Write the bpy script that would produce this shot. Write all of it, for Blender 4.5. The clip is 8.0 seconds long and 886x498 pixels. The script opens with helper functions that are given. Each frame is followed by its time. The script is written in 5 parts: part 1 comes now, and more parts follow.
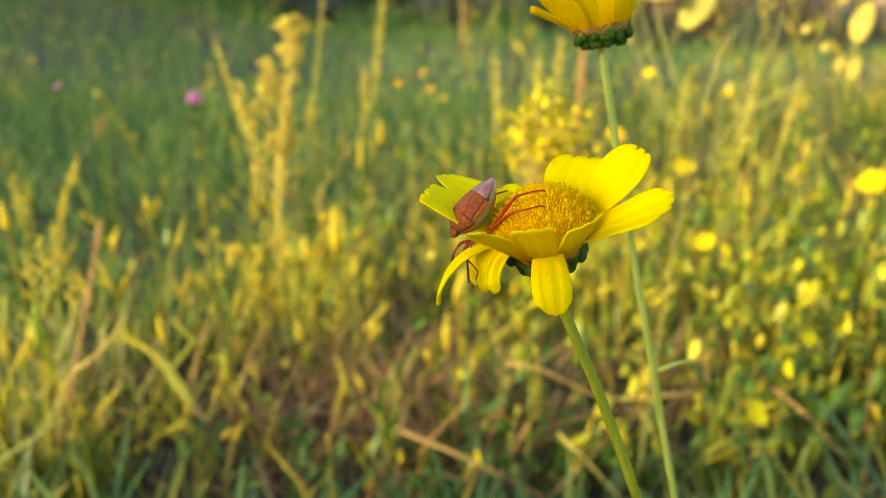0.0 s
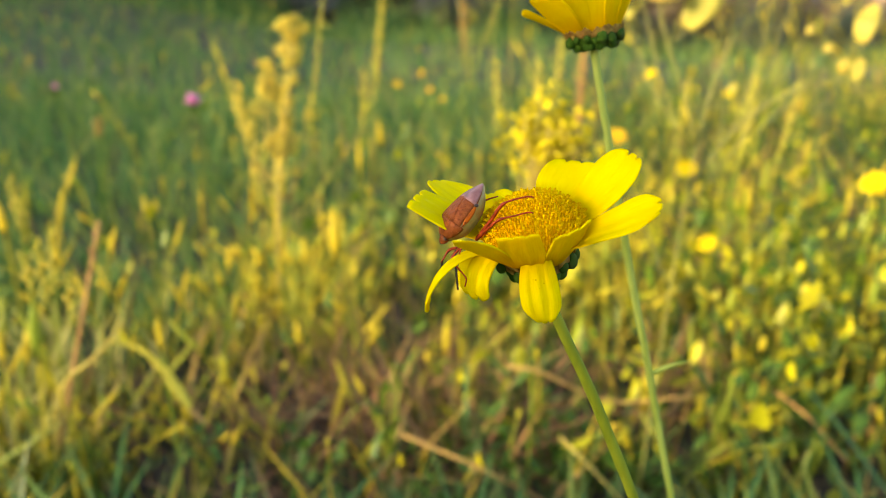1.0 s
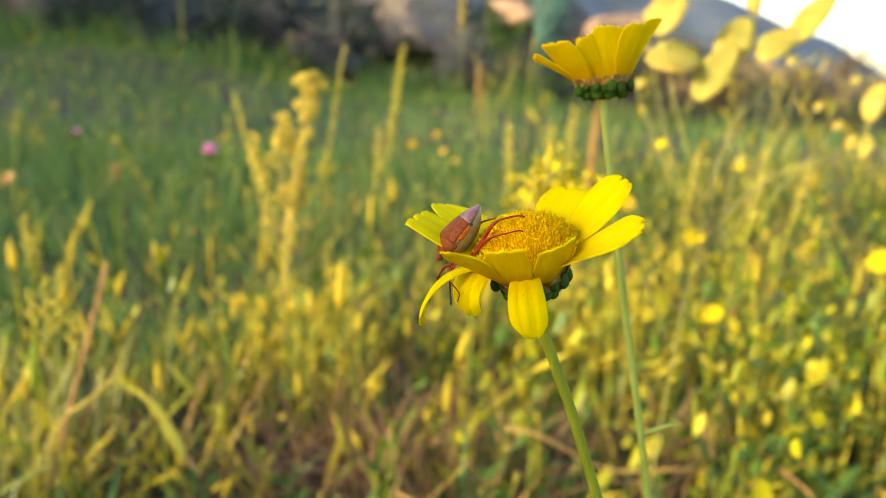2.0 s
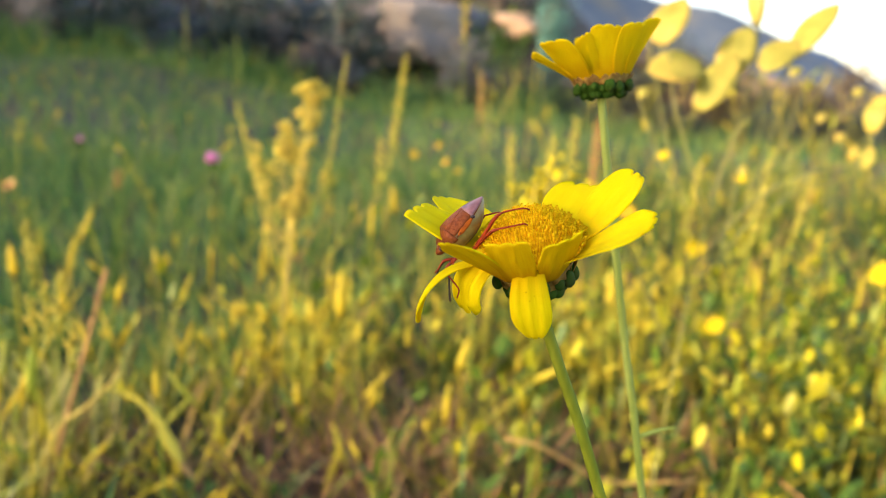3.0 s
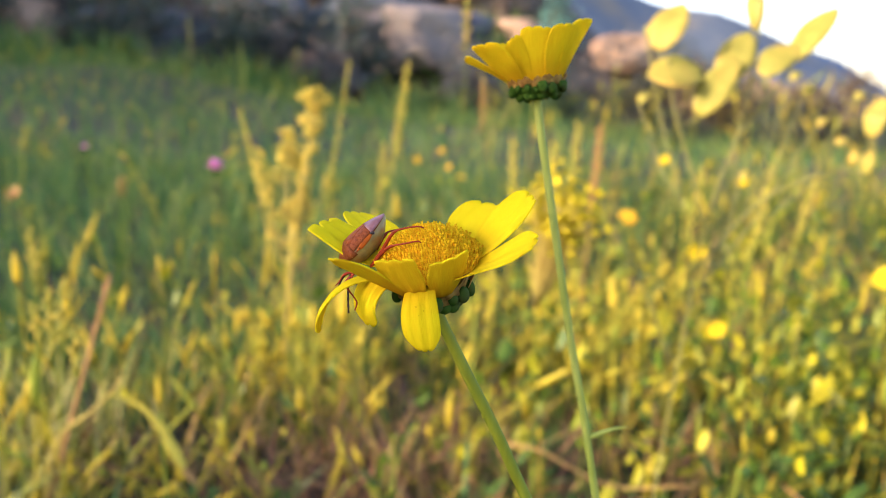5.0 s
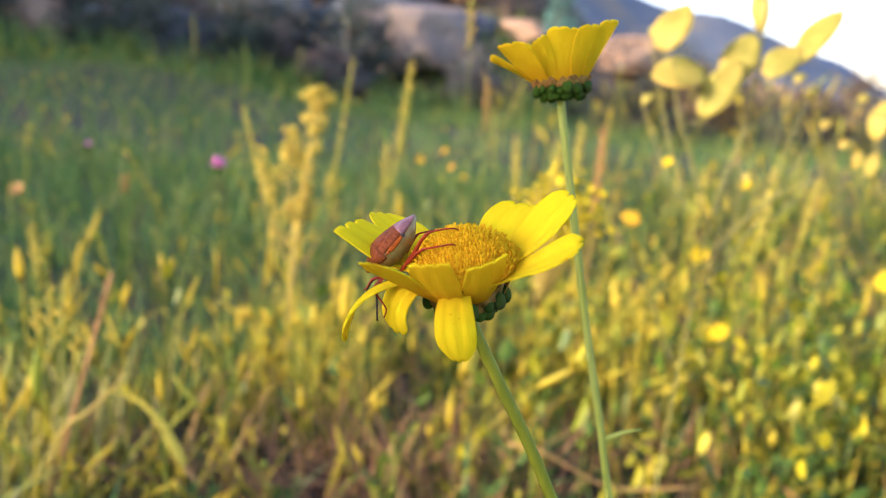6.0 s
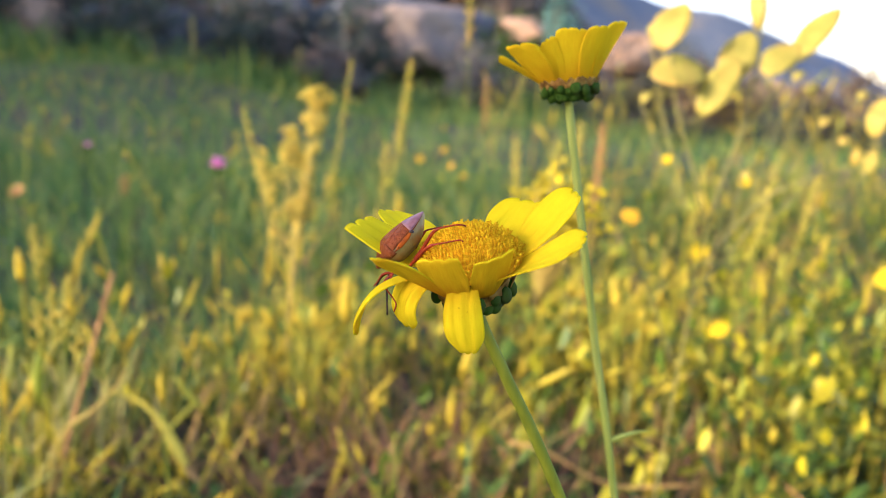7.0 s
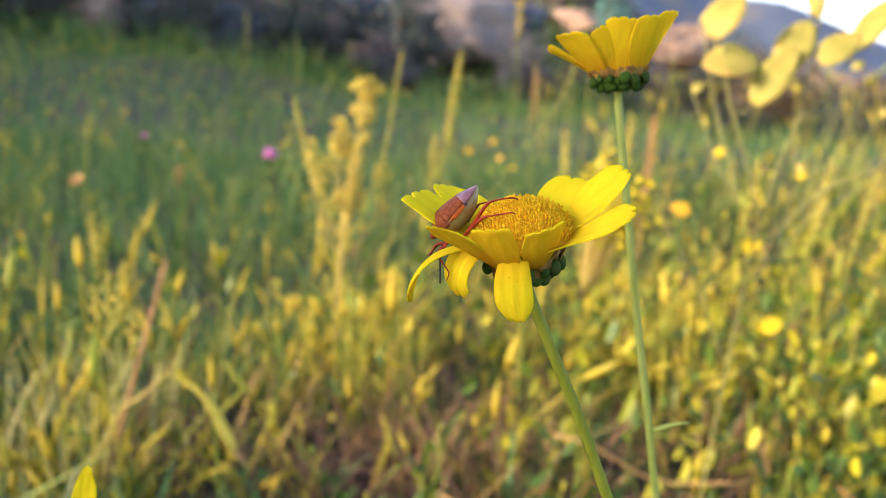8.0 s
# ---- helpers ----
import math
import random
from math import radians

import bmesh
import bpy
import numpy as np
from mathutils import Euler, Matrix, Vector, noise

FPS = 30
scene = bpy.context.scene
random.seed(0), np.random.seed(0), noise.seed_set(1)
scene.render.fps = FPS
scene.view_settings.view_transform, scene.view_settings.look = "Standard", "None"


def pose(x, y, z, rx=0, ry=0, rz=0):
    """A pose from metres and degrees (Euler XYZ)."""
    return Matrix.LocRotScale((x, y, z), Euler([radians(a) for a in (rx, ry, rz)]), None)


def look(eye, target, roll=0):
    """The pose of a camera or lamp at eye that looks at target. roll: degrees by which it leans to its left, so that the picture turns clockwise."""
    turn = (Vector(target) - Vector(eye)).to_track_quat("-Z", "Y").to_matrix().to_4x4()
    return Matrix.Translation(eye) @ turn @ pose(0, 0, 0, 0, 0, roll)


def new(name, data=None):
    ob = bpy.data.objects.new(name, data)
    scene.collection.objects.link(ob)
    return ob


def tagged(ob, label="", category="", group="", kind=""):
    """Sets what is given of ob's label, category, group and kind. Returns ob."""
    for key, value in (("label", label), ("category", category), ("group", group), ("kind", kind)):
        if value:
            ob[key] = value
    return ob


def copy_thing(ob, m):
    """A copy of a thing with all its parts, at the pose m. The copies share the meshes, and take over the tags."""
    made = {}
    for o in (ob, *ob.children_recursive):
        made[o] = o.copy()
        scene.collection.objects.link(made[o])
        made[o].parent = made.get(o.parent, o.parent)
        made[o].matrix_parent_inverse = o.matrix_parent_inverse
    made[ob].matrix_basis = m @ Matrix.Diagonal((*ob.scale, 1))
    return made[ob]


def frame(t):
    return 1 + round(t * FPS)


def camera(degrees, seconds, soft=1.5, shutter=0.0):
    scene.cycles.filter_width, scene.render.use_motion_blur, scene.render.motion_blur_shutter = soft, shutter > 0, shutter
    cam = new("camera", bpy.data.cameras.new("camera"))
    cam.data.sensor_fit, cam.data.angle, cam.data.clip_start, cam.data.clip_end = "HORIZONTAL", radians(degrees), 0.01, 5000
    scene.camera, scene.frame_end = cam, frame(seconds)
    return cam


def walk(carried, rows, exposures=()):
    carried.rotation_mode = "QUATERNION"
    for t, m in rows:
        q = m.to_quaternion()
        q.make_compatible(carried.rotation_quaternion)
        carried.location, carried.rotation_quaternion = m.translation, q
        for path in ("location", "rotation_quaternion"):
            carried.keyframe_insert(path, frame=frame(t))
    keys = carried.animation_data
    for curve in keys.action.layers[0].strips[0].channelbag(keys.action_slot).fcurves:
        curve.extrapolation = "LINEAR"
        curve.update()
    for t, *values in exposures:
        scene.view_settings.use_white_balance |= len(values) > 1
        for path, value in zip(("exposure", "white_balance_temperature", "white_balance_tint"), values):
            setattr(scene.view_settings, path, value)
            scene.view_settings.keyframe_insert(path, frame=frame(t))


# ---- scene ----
# The camera: hand-held close to the flower heads, tilting up after one and a half seconds.
cam = camera(58.0, 8.0, soft=0.8)
cam.data.dof.use_dof = True
cam.data.dof.focus_distance = 0.139
cam.data.dof.aperture_fstop = 16.0
PATH = [
    (0.0, pose(-0.0031, -0.0042, 0.4270, 73.057, -0.325, -0.804)),
    (0.5, pose(-0.0050, 0.0017, 0.4260, 73.019, -0.453, -0.878)),
    (1.0, pose(-0.0052, 0.0011, 0.4267, 73.097, -0.383, -0.928)),
    (1.5, pose(-0.0042, 0.0013, 0.4270, 73.754, -1.247, -0.659)),
    (1.6, pose(-0.0037, 0.0008, 0.4263, 74.430, -1.536, -0.459)),
    (1.7, pose(-0.0030, 0.0000, 0.4252, 75.580, -2.034, -0.129)),
    (1.8, pose(-0.0024, -0.0005, 0.4244, 76.359, -2.370, 0.095)),
    (1.9, pose(-0.0020, -0.0010, 0.4238, 76.992, -2.643, 0.279)),
    (2.0, pose(-0.0017, -0.0013, 0.4233, 77.479, -2.852, 0.422)),
    (2.2, pose(-0.0011, -0.0008, 0.4221, 77.831, -3.020, 0.513)),
    (3.5, pose(-0.0000, -0.0000, 0.4200, 78.480, -3.332, 0.679)),
    (4.0, pose(0.0024, -0.0006, 0.4198, 78.513, -2.982, 0.792)),
    (4.5, pose(0.0019, -0.0017, 0.4209, 78.653, -2.836, 0.810)),
    (6.0, pose(0.0022, -0.0014, 0.4201, 78.712, -3.435, 1.178)),
    (6.5, pose(0.0022, -0.0020, 0.4194, 78.500, -3.397, 1.107)),
    (7.0, pose(0.0024, -0.0023, 0.4206, 78.636, -3.103, 1.126)),
    (7.5, pose(0.0032, -0.0025, 0.4198, 78.590, -2.709, 1.205)),
    (7.6, pose(0.0032, -0.0025, 0.4198, 78.590, -2.709, 1.205)),
    (7.7, pose(0.0033, -0.0026, 0.4197, 78.518, -2.748, 1.588)),
    (7.8, pose(0.0036, -0.0028, 0.4196, 78.373, -2.826, 2.353)),
    (7.9, pose(0.0041, -0.0031, 0.4194, 78.137, -2.954, 3.606)),
    (8.0, pose(0.0045, -0.0034, 0.4192, 77.933, -3.064, 4.685)),
]
walk(cam, PATH, exposures=[(0.0, 2.2, 7200, 12), (1.5, 2.2, 7200, 12), (2.1, 2.2, 6900, 18), (3.5, 2.2, 6700, 25), (6.0, 2.2, 6050, 35), (8.0, 2.2, 6050, 35)])

# Light: a low warm evening sun behind and to the left, and a clear sky. Added boulders out of view keep the sun off the
# flowers close by.
SUN_EL, SUN_AZ = 13.5, -110.0          # azimuth from +Y (ahead), negative to the left
world = bpy.data.worlds.new("evening_sky")
scene.world = world
world.use_nodes = True
wn = world.node_tree
wn.nodes.clear()
w_out = wn.nodes.new("ShaderNodeOutputWorld")
w_bg = wn.nodes.new("ShaderNodeBackground")
w_sky = wn.nodes.new("ShaderNodeTexSky")
w_sky.sky_type = "NISHITA"
w_sky.sun_disc = False
w_sky.sun_elevation = radians(SUN_EL)
w_sky.sun_rotation = radians(SUN_AZ)
w_sky.dust_density = 2.0
w_bg.inputs["Strength"].default_value = 0.15
wn.links.new(w_sky.outputs[0], w_bg.inputs[0])
wn.links.new(w_bg.outputs[0], w_out.inputs[0])
sun_data = bpy.data.lights.new("sun", "SUN")
sun_data.energy = 2.2
sun_data.angle = radians(0.6)
sun_data.color = (1.0, 0.89, 0.60)
sun = new("sun", sun_data)
TO_SUN = Vector((math.sin(radians(SUN_AZ)) * math.cos(radians(SUN_EL)),
                 math.cos(radians(SUN_AZ)) * math.cos(radians(SUN_EL)), math.sin(radians(SUN_EL))))
sun.matrix_basis = look(TO_SUN * 50, (0, 0, 0))

MM = 0.001
rng = np.random.default_rng(7)


# ---- materials ----
def mat(name, c1, c2, scale=40.0, rough=0.6, through_light=0.0, vary=None, spread=0.0, bump=0.0, stretch=(1, 1, 1),
        spec=0.4, metal=0.0, uv=False, stains=None, stain_scale=8.0, coat=0.0, root_shade=None):
    """A surface of two colours mixed by fine noise, a coarser stain, a tint that differs from piece to piece, painted
    shade at a petal's root, and light let through.
    """
    m = bpy.data.materials.new(name)
    m.use_nodes = True
    nt = m.node_tree
    nt.nodes.clear()
    n, l = nt.nodes.new, nt.links.new
    out = n("ShaderNodeOutputMaterial")
    bs = n("ShaderNodeBsdfPrincipled")
    co = n("ShaderNodeTexCoord")
    mp = n("ShaderNodeMapping")
    mp.inputs["Scale"].default_value = stretch
    l(co.outputs["UV" if uv else "Object"], mp.inputs[0])
    tx = n("ShaderNodeTexNoise")
    tx.inputs["Scale"].default_value = scale
    tx.inputs["Detail"].default_value = 5
    l(mp.outputs[0], tx.inputs["Vector"])
    ramp = n("ShaderNodeMapRange")
    ramp.inputs[1].default_value, ramp.inputs[2].default_value = 0.35, 0.65
    l(tx.outputs["Fac"], ramp.inputs[0])
    mix = n("ShaderNodeMixRGB")
    mix.inputs[1].default_value, mix.inputs[2].default_value = (*c1, 1), (*c2, 1)
    l(ramp.outputs[0], mix.inputs[0])
    col = mix.outputs[0]
    if stains:
        t2 = n("ShaderNodeTexNoise")
        t2.inputs["Scale"].default_value = stain_scale
        l(co.outputs["Object"], t2.inputs["Vector"])
        r2 = n("ShaderNodeMapRange")
        r2.inputs[1].default_value, r2.inputs[2].default_value = 0.5, 0.68
        l(t2.outputs["Fac"], r2.inputs[0])
        m2 = n("ShaderNodeMixRGB")
        m2.inputs[2].default_value = (*stains, 1)
        l(r2.outputs[0], m2.inputs[0])
        l(col, m2.inputs[1])
        col = m2.outputs[0]
    if vary:
        geo = n("ShaderNodeNewGeometry")
        r3 = n("ShaderNodeMapRange")
        r3.inputs[1].default_value, r3.inputs[2].default_value = 1 - spread, 1.0
        l(geo.outputs["Random Per Island"], r3.inputs[0])
        m3 = n("ShaderNodeMixRGB")
        m3.inputs[2].default_value = (*vary, 1)
        l(r3.outputs[0], m3.inputs[0])
        l(col, m3.inputs[1])
        col = m3.outputs[0]
    if root_shade:
        sep = n("ShaderNodeSeparateXYZ")
        l(co.outputs["UV"], sep.inputs[0])
        r4 = n("ShaderNodeMapRange")
        r4.inputs[1].default_value, r4.inputs[2].default_value, r4.inputs[3].default_value, r4.inputs[4].default_value = 0.0, 0.5, 0.85, 0.0
        l(sep.outputs[1], r4.inputs[0])
        m4 = n("ShaderNodeMixRGB")
        m4.inputs[2].default_value = (*root_shade, 1)
        l(r4.outputs[0], m4.inputs[0])
        l(col, m4.inputs[1])
        col = m4.outputs[0]
    l(col, bs.inputs["Base Color"])
    bs.inputs["Roughness"].default_value = rough
    bs.inputs["Metallic"].default_value = metal
    bs.inputs["Specular IOR Level"].default_value = spec
    bs.inputs["Coat Weight"].default_value = coat
    if bump:
        bp = n("ShaderNodeBump")
        bp.inputs["Strength"].default_value = bump
        bp.inputs["Distance"].default_value = 0.0006
        l(tx.outputs["Fac"], bp.inputs["Height"])
        l(bp.outputs[0], bs.inputs["Normal"])
    surf = bs.outputs[0]
    if through_light:
        tr = n("ShaderNodeBsdfTranslucent")
        l(col, tr.inputs["Color"])
        ms = n("ShaderNodeMixShader")
        ms.inputs[0].default_value = through_light
        l(bs.outputs[0], ms.inputs[1])
        l(tr.outputs[0], ms.inputs[2])
        surf = ms.outputs[0]
    l(surf, out.inputs[0])
    return m


# petal colours deepen to orange at the root, standing for the shading there
M_PETAL = mat("yellow_petal", (0.92, 0.82, 0.002), (0.87, 0.74, 0.002), 5, 0.65, 0.42, uv=True, stretch=(11, 0.7, 1), bump=0.6, spec=0.03, root_shade=(0.86, 0.58, 0.002))
M_PETAL_WARM = mat("warm_yellow_petal", (0.90, 0.71, 0.002), (0.83, 0.61, 0.002), 5, 0.65, 0.42, uv=True, stretch=(11, 0.7, 1), bump=0.6, spec=0.03, root_shade=(0.76, 0.40, 0.003))
# oranger by nature, and dulled further for the shade on downturned faces
M_PETAL_UNDER = mat("petal_underside", (0.87, 0.62, 0.002), (0.79, 0.50, 0.002), 5, 0.65, 0.38, uv=True, stretch=(11, 0.7, 1), bump=0.6, spec=0.04, root_shade=(0.70, 0.32, 0.003))
M_DISC = mat("disc_floret", (0.92, 0.60, 0.003), (0.86, 0.46, 0.003), 900, 0.7, 0.25, vary=(0.96, 0.68, 0.006), spread=0.6, spec=0.04)
M_CORE = mat("disc_core", (0.80, 0.46, 0.003), (0.68, 0.34, 0.002), 700, 0.8, spec=0.05)
M_BRACT = mat("dark_green_bract", (0.022, 0.060, 0.006), (0.040, 0.09, 0.010), 500, 0.85, 0.0, bump=0.5, spec=0.06, stains=(0.045, 0.06, 0.015), stain_scale=260)
M_PAPER = mat("papery_brown_bract", (0.42, 0.26, 0.06), (0.22, 0.11, 0.025), 700, 0.75, 0.3, spec=0.1)
M_FLECK = mat("brown_fleck", (0.42, 0.25, 0.006), (0.30, 0.16, 0.006), 900, 0.8, spec=0.05)
M_STEM = mat("green_stem", (0.15, 0.19, 0.010), (0.22, 0.26, 0.018), 300, 0.6, 0.12, spec=0.2, stretch=(1, 1, 0.08), bump=0.3)
M_STEM2 = mat("pale_green_stem", (0.25, 0.32, 0.05), (0.31, 0.38, 0.08), 300, 0.6, 0.12, spec=0.2, stretch=(1, 1, 0.08), bump=0.3)
M_BUG_BACK = mat("pink_brown_shell", (0.23, 0.058, 0.011), (0.14, 0.032, 0.007), 1500, 0.5, bump=0.5, spec=0.08, stains=(0.16, 0.045, 0.010), stain_scale=130, coat=0.05)
M_BUG_WING = mat("lilac_wing", (0.27, 0.125, 0.12), (0.17, 0.065, 0.06), 600, 0.4, bump=0.2, coat=0.12, stains=(0.12, 0.038, 0.022), stain_scale=420)
M_BUG_EDGE = mat("orange_rim", (0.44, 0.10, 0.004), (0.26, 0.055, 0.008), 900, 0.5, spec=0.1)
M_BUG_DARK = mat("black_spot", (0.02, 0.012, 0.01), (0.04, 0.02, 0.015), 500, 0.4)
M_BUG_BELLY = mat("pale_belly", (0.26, 0.205, 0.045), (0.17, 0.115, 0.025), 600, 0.45, bump=0.3, stains=(0.25, 0.085, 0.015), stain_scale=220, coat=0.12)
M_BUG_LEG = mat("red_leg", (0.30, 0.036, 0.005), (0.20, 0.022, 0.004), 900, 0.45, spec=0.2)
M_SOIL = mat("soil", (0.034, 0.024, 0.016), (0.065, 0.045, 0.028), 30, 0.95, bump=0.6, stains=(0.05, 0.06, 0.02), stain_scale=1.2)
M_GRASS = mat("green_grass", (0.046, 0.088, 0.012), (0.087, 0.130, 0.016), 9, 0.5, 0.45, vary=(0.72, 0.50, 0.032), spread=0.28)
# cooler green, also carrying the shade over the left of the meadow
M_FRESH = mat("fresh_grass", (0.070, 0.180, 0.038), (0.105, 0.230, 0.050), 7, 0.55, 0.42, vary=(0.42, 0.45, 0.07), spread=0.44)
M_DRY = mat("dry_straw", (0.50, 0.32, 0.09), (0.36, 0.21, 0.06), 25, 0.65, 0.35, vary=(0.40, 0.20, 0.06), spread=0.4)
M_DEAD = mat("dead_grass", (0.32, 0.15, 0.065), (0.19, 0.09, 0.04), 25, 0.7, 0.3, vary=(0.52, 0.34, 0.10), spread=0.45)
M_PALEGRASS = mat("pale_grass", (0.62, 0.52, 0.16), (0.42, 0.40, 0.09), 25, 0.6, 0.45, vary=(0.16, 0.22, 0.04), spread=0.4)
M_SEED = mat("golden_seed_head", (0.71, 0.56, 0.032), (0.54, 0.42, 0.030), 60, 0.6, 0.45, vary=(0.26, 0.37, 0.045), spread=0.5)
M_GOLD = mat("ripe_gold", (0.78, 0.64, 0.10), (0.64, 0.50, 0.07), 60, 0.65, 0.45, vary=(0.50, 0.48, 0.07), spread=0.45)
M_WEED = mat("weed_leaf", (0.07, 0.14, 0.012), (0.12, 0.20, 0.016), 60, 0.45, 0.45, vary=(0.68, 0.56, 0.012), spread=0.54)
M_BROAD = mat("broad_leaf", (0.06, 0.13, 0.014), (0.09, 0.18, 0.018), 60, 0.5, 0.4)
M_YLEAF = mat("sunlit_yellow_leaf", (0.55, 0.47, 0.085), (0.35, 0.33, 0.055), 70, 0.5, 0.5, stains=(0.60, 0.43, 0.08), stain_scale=45, spec=0.3)
M_BENT = mat("bent_leaf", (0.72, 0.60, 0.06), (0.60, 0.50, 0.05), 80, 0.5, 0.4)
M_STALK = mat("straw_stalk", (0.52, 0.42, 0.09), (0.40, 0.30, 0.06), 60, 0.6, 0.3)
M_TWIG = mat("olive_twig", (0.22, 0.21, 0.045), (0.15, 0.14, 0.03), 60, 0.6)
M_BROWN = mat("brown_stalk", (0.50, 0.26, 0.08), (0.36, 0.17, 0.05), 60, 0.7, 0.15)
M_PINK = mat("pink_petal", (0.76, 0.30, 0.60), (0.66, 0.22, 0.48), 80, 0.6, 0.4)
M_VIOLET = mat("violet_petal", (0.07, 0.03, 0.16), (0.05, 0.02, 0.11), 80, 0.6, 0.3)
M_ORANGE = mat("orange_yellow_petal", (0.86, 0.56, 0.012), (0.80, 0.47, 0.01), 80, 0.6, 0.4)
M_LEMON = mat("lemon_petal", (0.74, 0.57, 0.012), (0.64, 0.46, 0.010), 80, 0.65, 0.4, spec=0.1)
M_MUSTARD = mat("mustard_petal", (0.68, 0.57, 0.020), (0.58, 0.48, 0.018), 80, 0.65, 0.45, spec=0.1)
# rock tones carry the light: two for sunlit faces, a bluish dark one for shade
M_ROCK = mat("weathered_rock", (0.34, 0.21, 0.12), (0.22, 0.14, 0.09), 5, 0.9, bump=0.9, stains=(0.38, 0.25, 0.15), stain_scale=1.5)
M_PALE = mat("sunlit_pale_rock", (0.25, 0.20, 0.15), (0.16, 0.14, 0.13), 5, 0.9, bump=0.9, stains=(0.29, 0.22, 0.15), stain_scale=1.5)
M_ROCK_SHADE = mat("shade_toned_rock", (0.075, 0.085, 0.10), (0.045, 0.055, 0.07), 5, 0.9, bump=0.9, stains=(0.13, 0.11, 0.10), stain_scale=2.5)
M_SHRUB = mat("shrub_leaf", (0.035, 0.065, 0.05), (0.06, 0.09, 0.06), 12, 0.6, 0.3, vary=(0.14, 0.10, 0.05), spread=0.25)
M_BLUEBUSH = mat("blue_green_leaf", (0.09, 0.22, 0.19), (0.12, 0.27, 0.21), 12, 0.6, 0.25, vary=(0.10, 0.2, 0.1), spread=0.3)
M_RUSSET = mat("russet_leaf", (0.13, 0.085, 0.045), (0.09, 0.07, 0.04), 12, 0.7, 0.35, vary=(0.30, 0.22, 0.08), spread=0.35)
M_GREYLEAF = mat("grey_leaf", (0.12, 0.13, 0.135), (0.09, 0.10, 0.10), 12, 0.7, 0.25, vary=(0.22, 0.15, 0.10), spread=0.35)
M_BARK = mat("bark", (0.10, 0.07, 0.05), (0.16, 0.11, 0.08), 40, 0.9, bump=0.8)
# the blue of distance haze is mixed into both hills' base colours
M_HILL = mat("haze_blue_hill", (0.036, 0.078, 0.135), (0.050, 0.092, 0.15), 0.03, 0.95, stains=(0.065, 0.10, 0.145), stain_scale=0.006)
M_HILL_NEAR = mat("haze_blue_scrub", (0.070, 0.10, 0.130), (0.105, 0.125, 0.135), 0.25, 0.95, stains=(0.17, 0.15, 0.11), stain_scale=0.05)


# ---- mesh helpers ----
def part(name, bm, material, parent=None, label="", smooth=True, solid=0.0):
    me = bpy.data.meshes.new(name)
    bm.to_mesh(me)
    bm.free()
    me.materials.append(material)
    if smooth:
        for p in me.polygons:
            p.use_smooth = True
    ob = new(name, me)
    if parent:
        ob.parent = parent
    if label:
        ob["label"] = label
    if solid:
        md = ob.modifiers.new("thickness", "SOLIDIFY")
        md.thickness, md.offset = solid, 0
    return ob


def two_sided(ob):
    """A petal whose underside is duller than its top, partly its own tone, partly painted shade: the thickness's far
    face takes the second material.
    """
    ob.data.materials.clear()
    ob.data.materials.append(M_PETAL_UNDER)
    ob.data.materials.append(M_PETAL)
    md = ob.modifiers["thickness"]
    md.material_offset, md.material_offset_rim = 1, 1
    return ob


def stuff(name, V, faces, material, label, category, extra=None):
    """One mesh out of N like pieces: V is (N, k, 3), faces index into the k points."""
    N, k = V.shape[:2]
    base = (np.arange(N) * k)[:, None]
    loops = np.concatenate([(base + np.array(f)[None]) for f in faces], axis=1).ravel()
    sizes = np.tile([len(f) for f in faces], N)
    starts = np.concatenate([[0], np.cumsum(sizes)[:-1]])
    me = bpy.data.meshes.new(name)
    me.vertices.add(N * k)
    me.vertices.foreach_set("co", V.astype(np.float32).ravel())
    me.loops.add(len(loops))
    me.loops.foreach_set("vertex_index", loops.astype(np.int32))
    me.polygons.add(len(sizes))
    me.polygons.foreach_set("loop_start", starts.astype(np.int32))
    me.polygons.foreach_set("loop_total", sizes.astype(np.int32))
    me.update(calc_edges=True)
    me.validate()
    me.materials.append(material)
    return tagged(new(name, me), label, category, kind="stuff")


def tube(bm, pts, radii, sides=8, ridge=0.0):
    """A tube along points, closed at both ends."""
    pts = [Vector(p) for p in pts]
    rings = []
    for i, p in enumerate(pts):
        d = (pts[min(i + 1, len(pts) - 1)] - pts[max(i - 1, 0)]).normalized()
        a = d.cross(Vector((0.13, 0.97, 0.21))).normalized()
        b = d.cross(a)
        r = radii[i] if hasattr(radii, "__len__") else radii
        rings.append([bm.verts.new(p + (a * math.cos(2 * math.pi * k / sides) + b * math.sin(2 * math.pi * k / sides)) * r * (1 + ridge * (k % 2)))
                      for k in range(sides)])
    for r0, r1 in zip(rings, rings[1:]):
        for k in range(sides):
            bm.faces.new((r0[k], r0[(k + 1) % sides], r1[(k + 1) % sides], r1[k]))
    bm.faces.new(rings[0][::-1])
    bm.faces.new(rings[-1])
    return bm


def spline(pts, n):
    """Points along a smooth curve through pts (Catmull-Rom)."""
    P = [np.array(p, float) for p in pts]
    P = [2 * P[0] - P[1]] + P + [2 * P[-1] - P[-2]]
    out = []
    for i in range(1, len(P) - 2):
        for u in np.linspace(0, 1, n, endpoint=False):
            a, b, c, d = P[i - 1:i + 3]
            out.append(0.5 * (2 * b + (c - a) * u + (2 * a - 5 * b + 4 * c - d) * u * u + (3 * b - a - 3 * c + d) * u ** 3))
    out.append(P[-2])
    return out


def sm(a, b, x):
    t = np.clip((np.asarray(x, float) - a) / (b - a), 0, 1)
    return t * t * (3 - 2 * t)


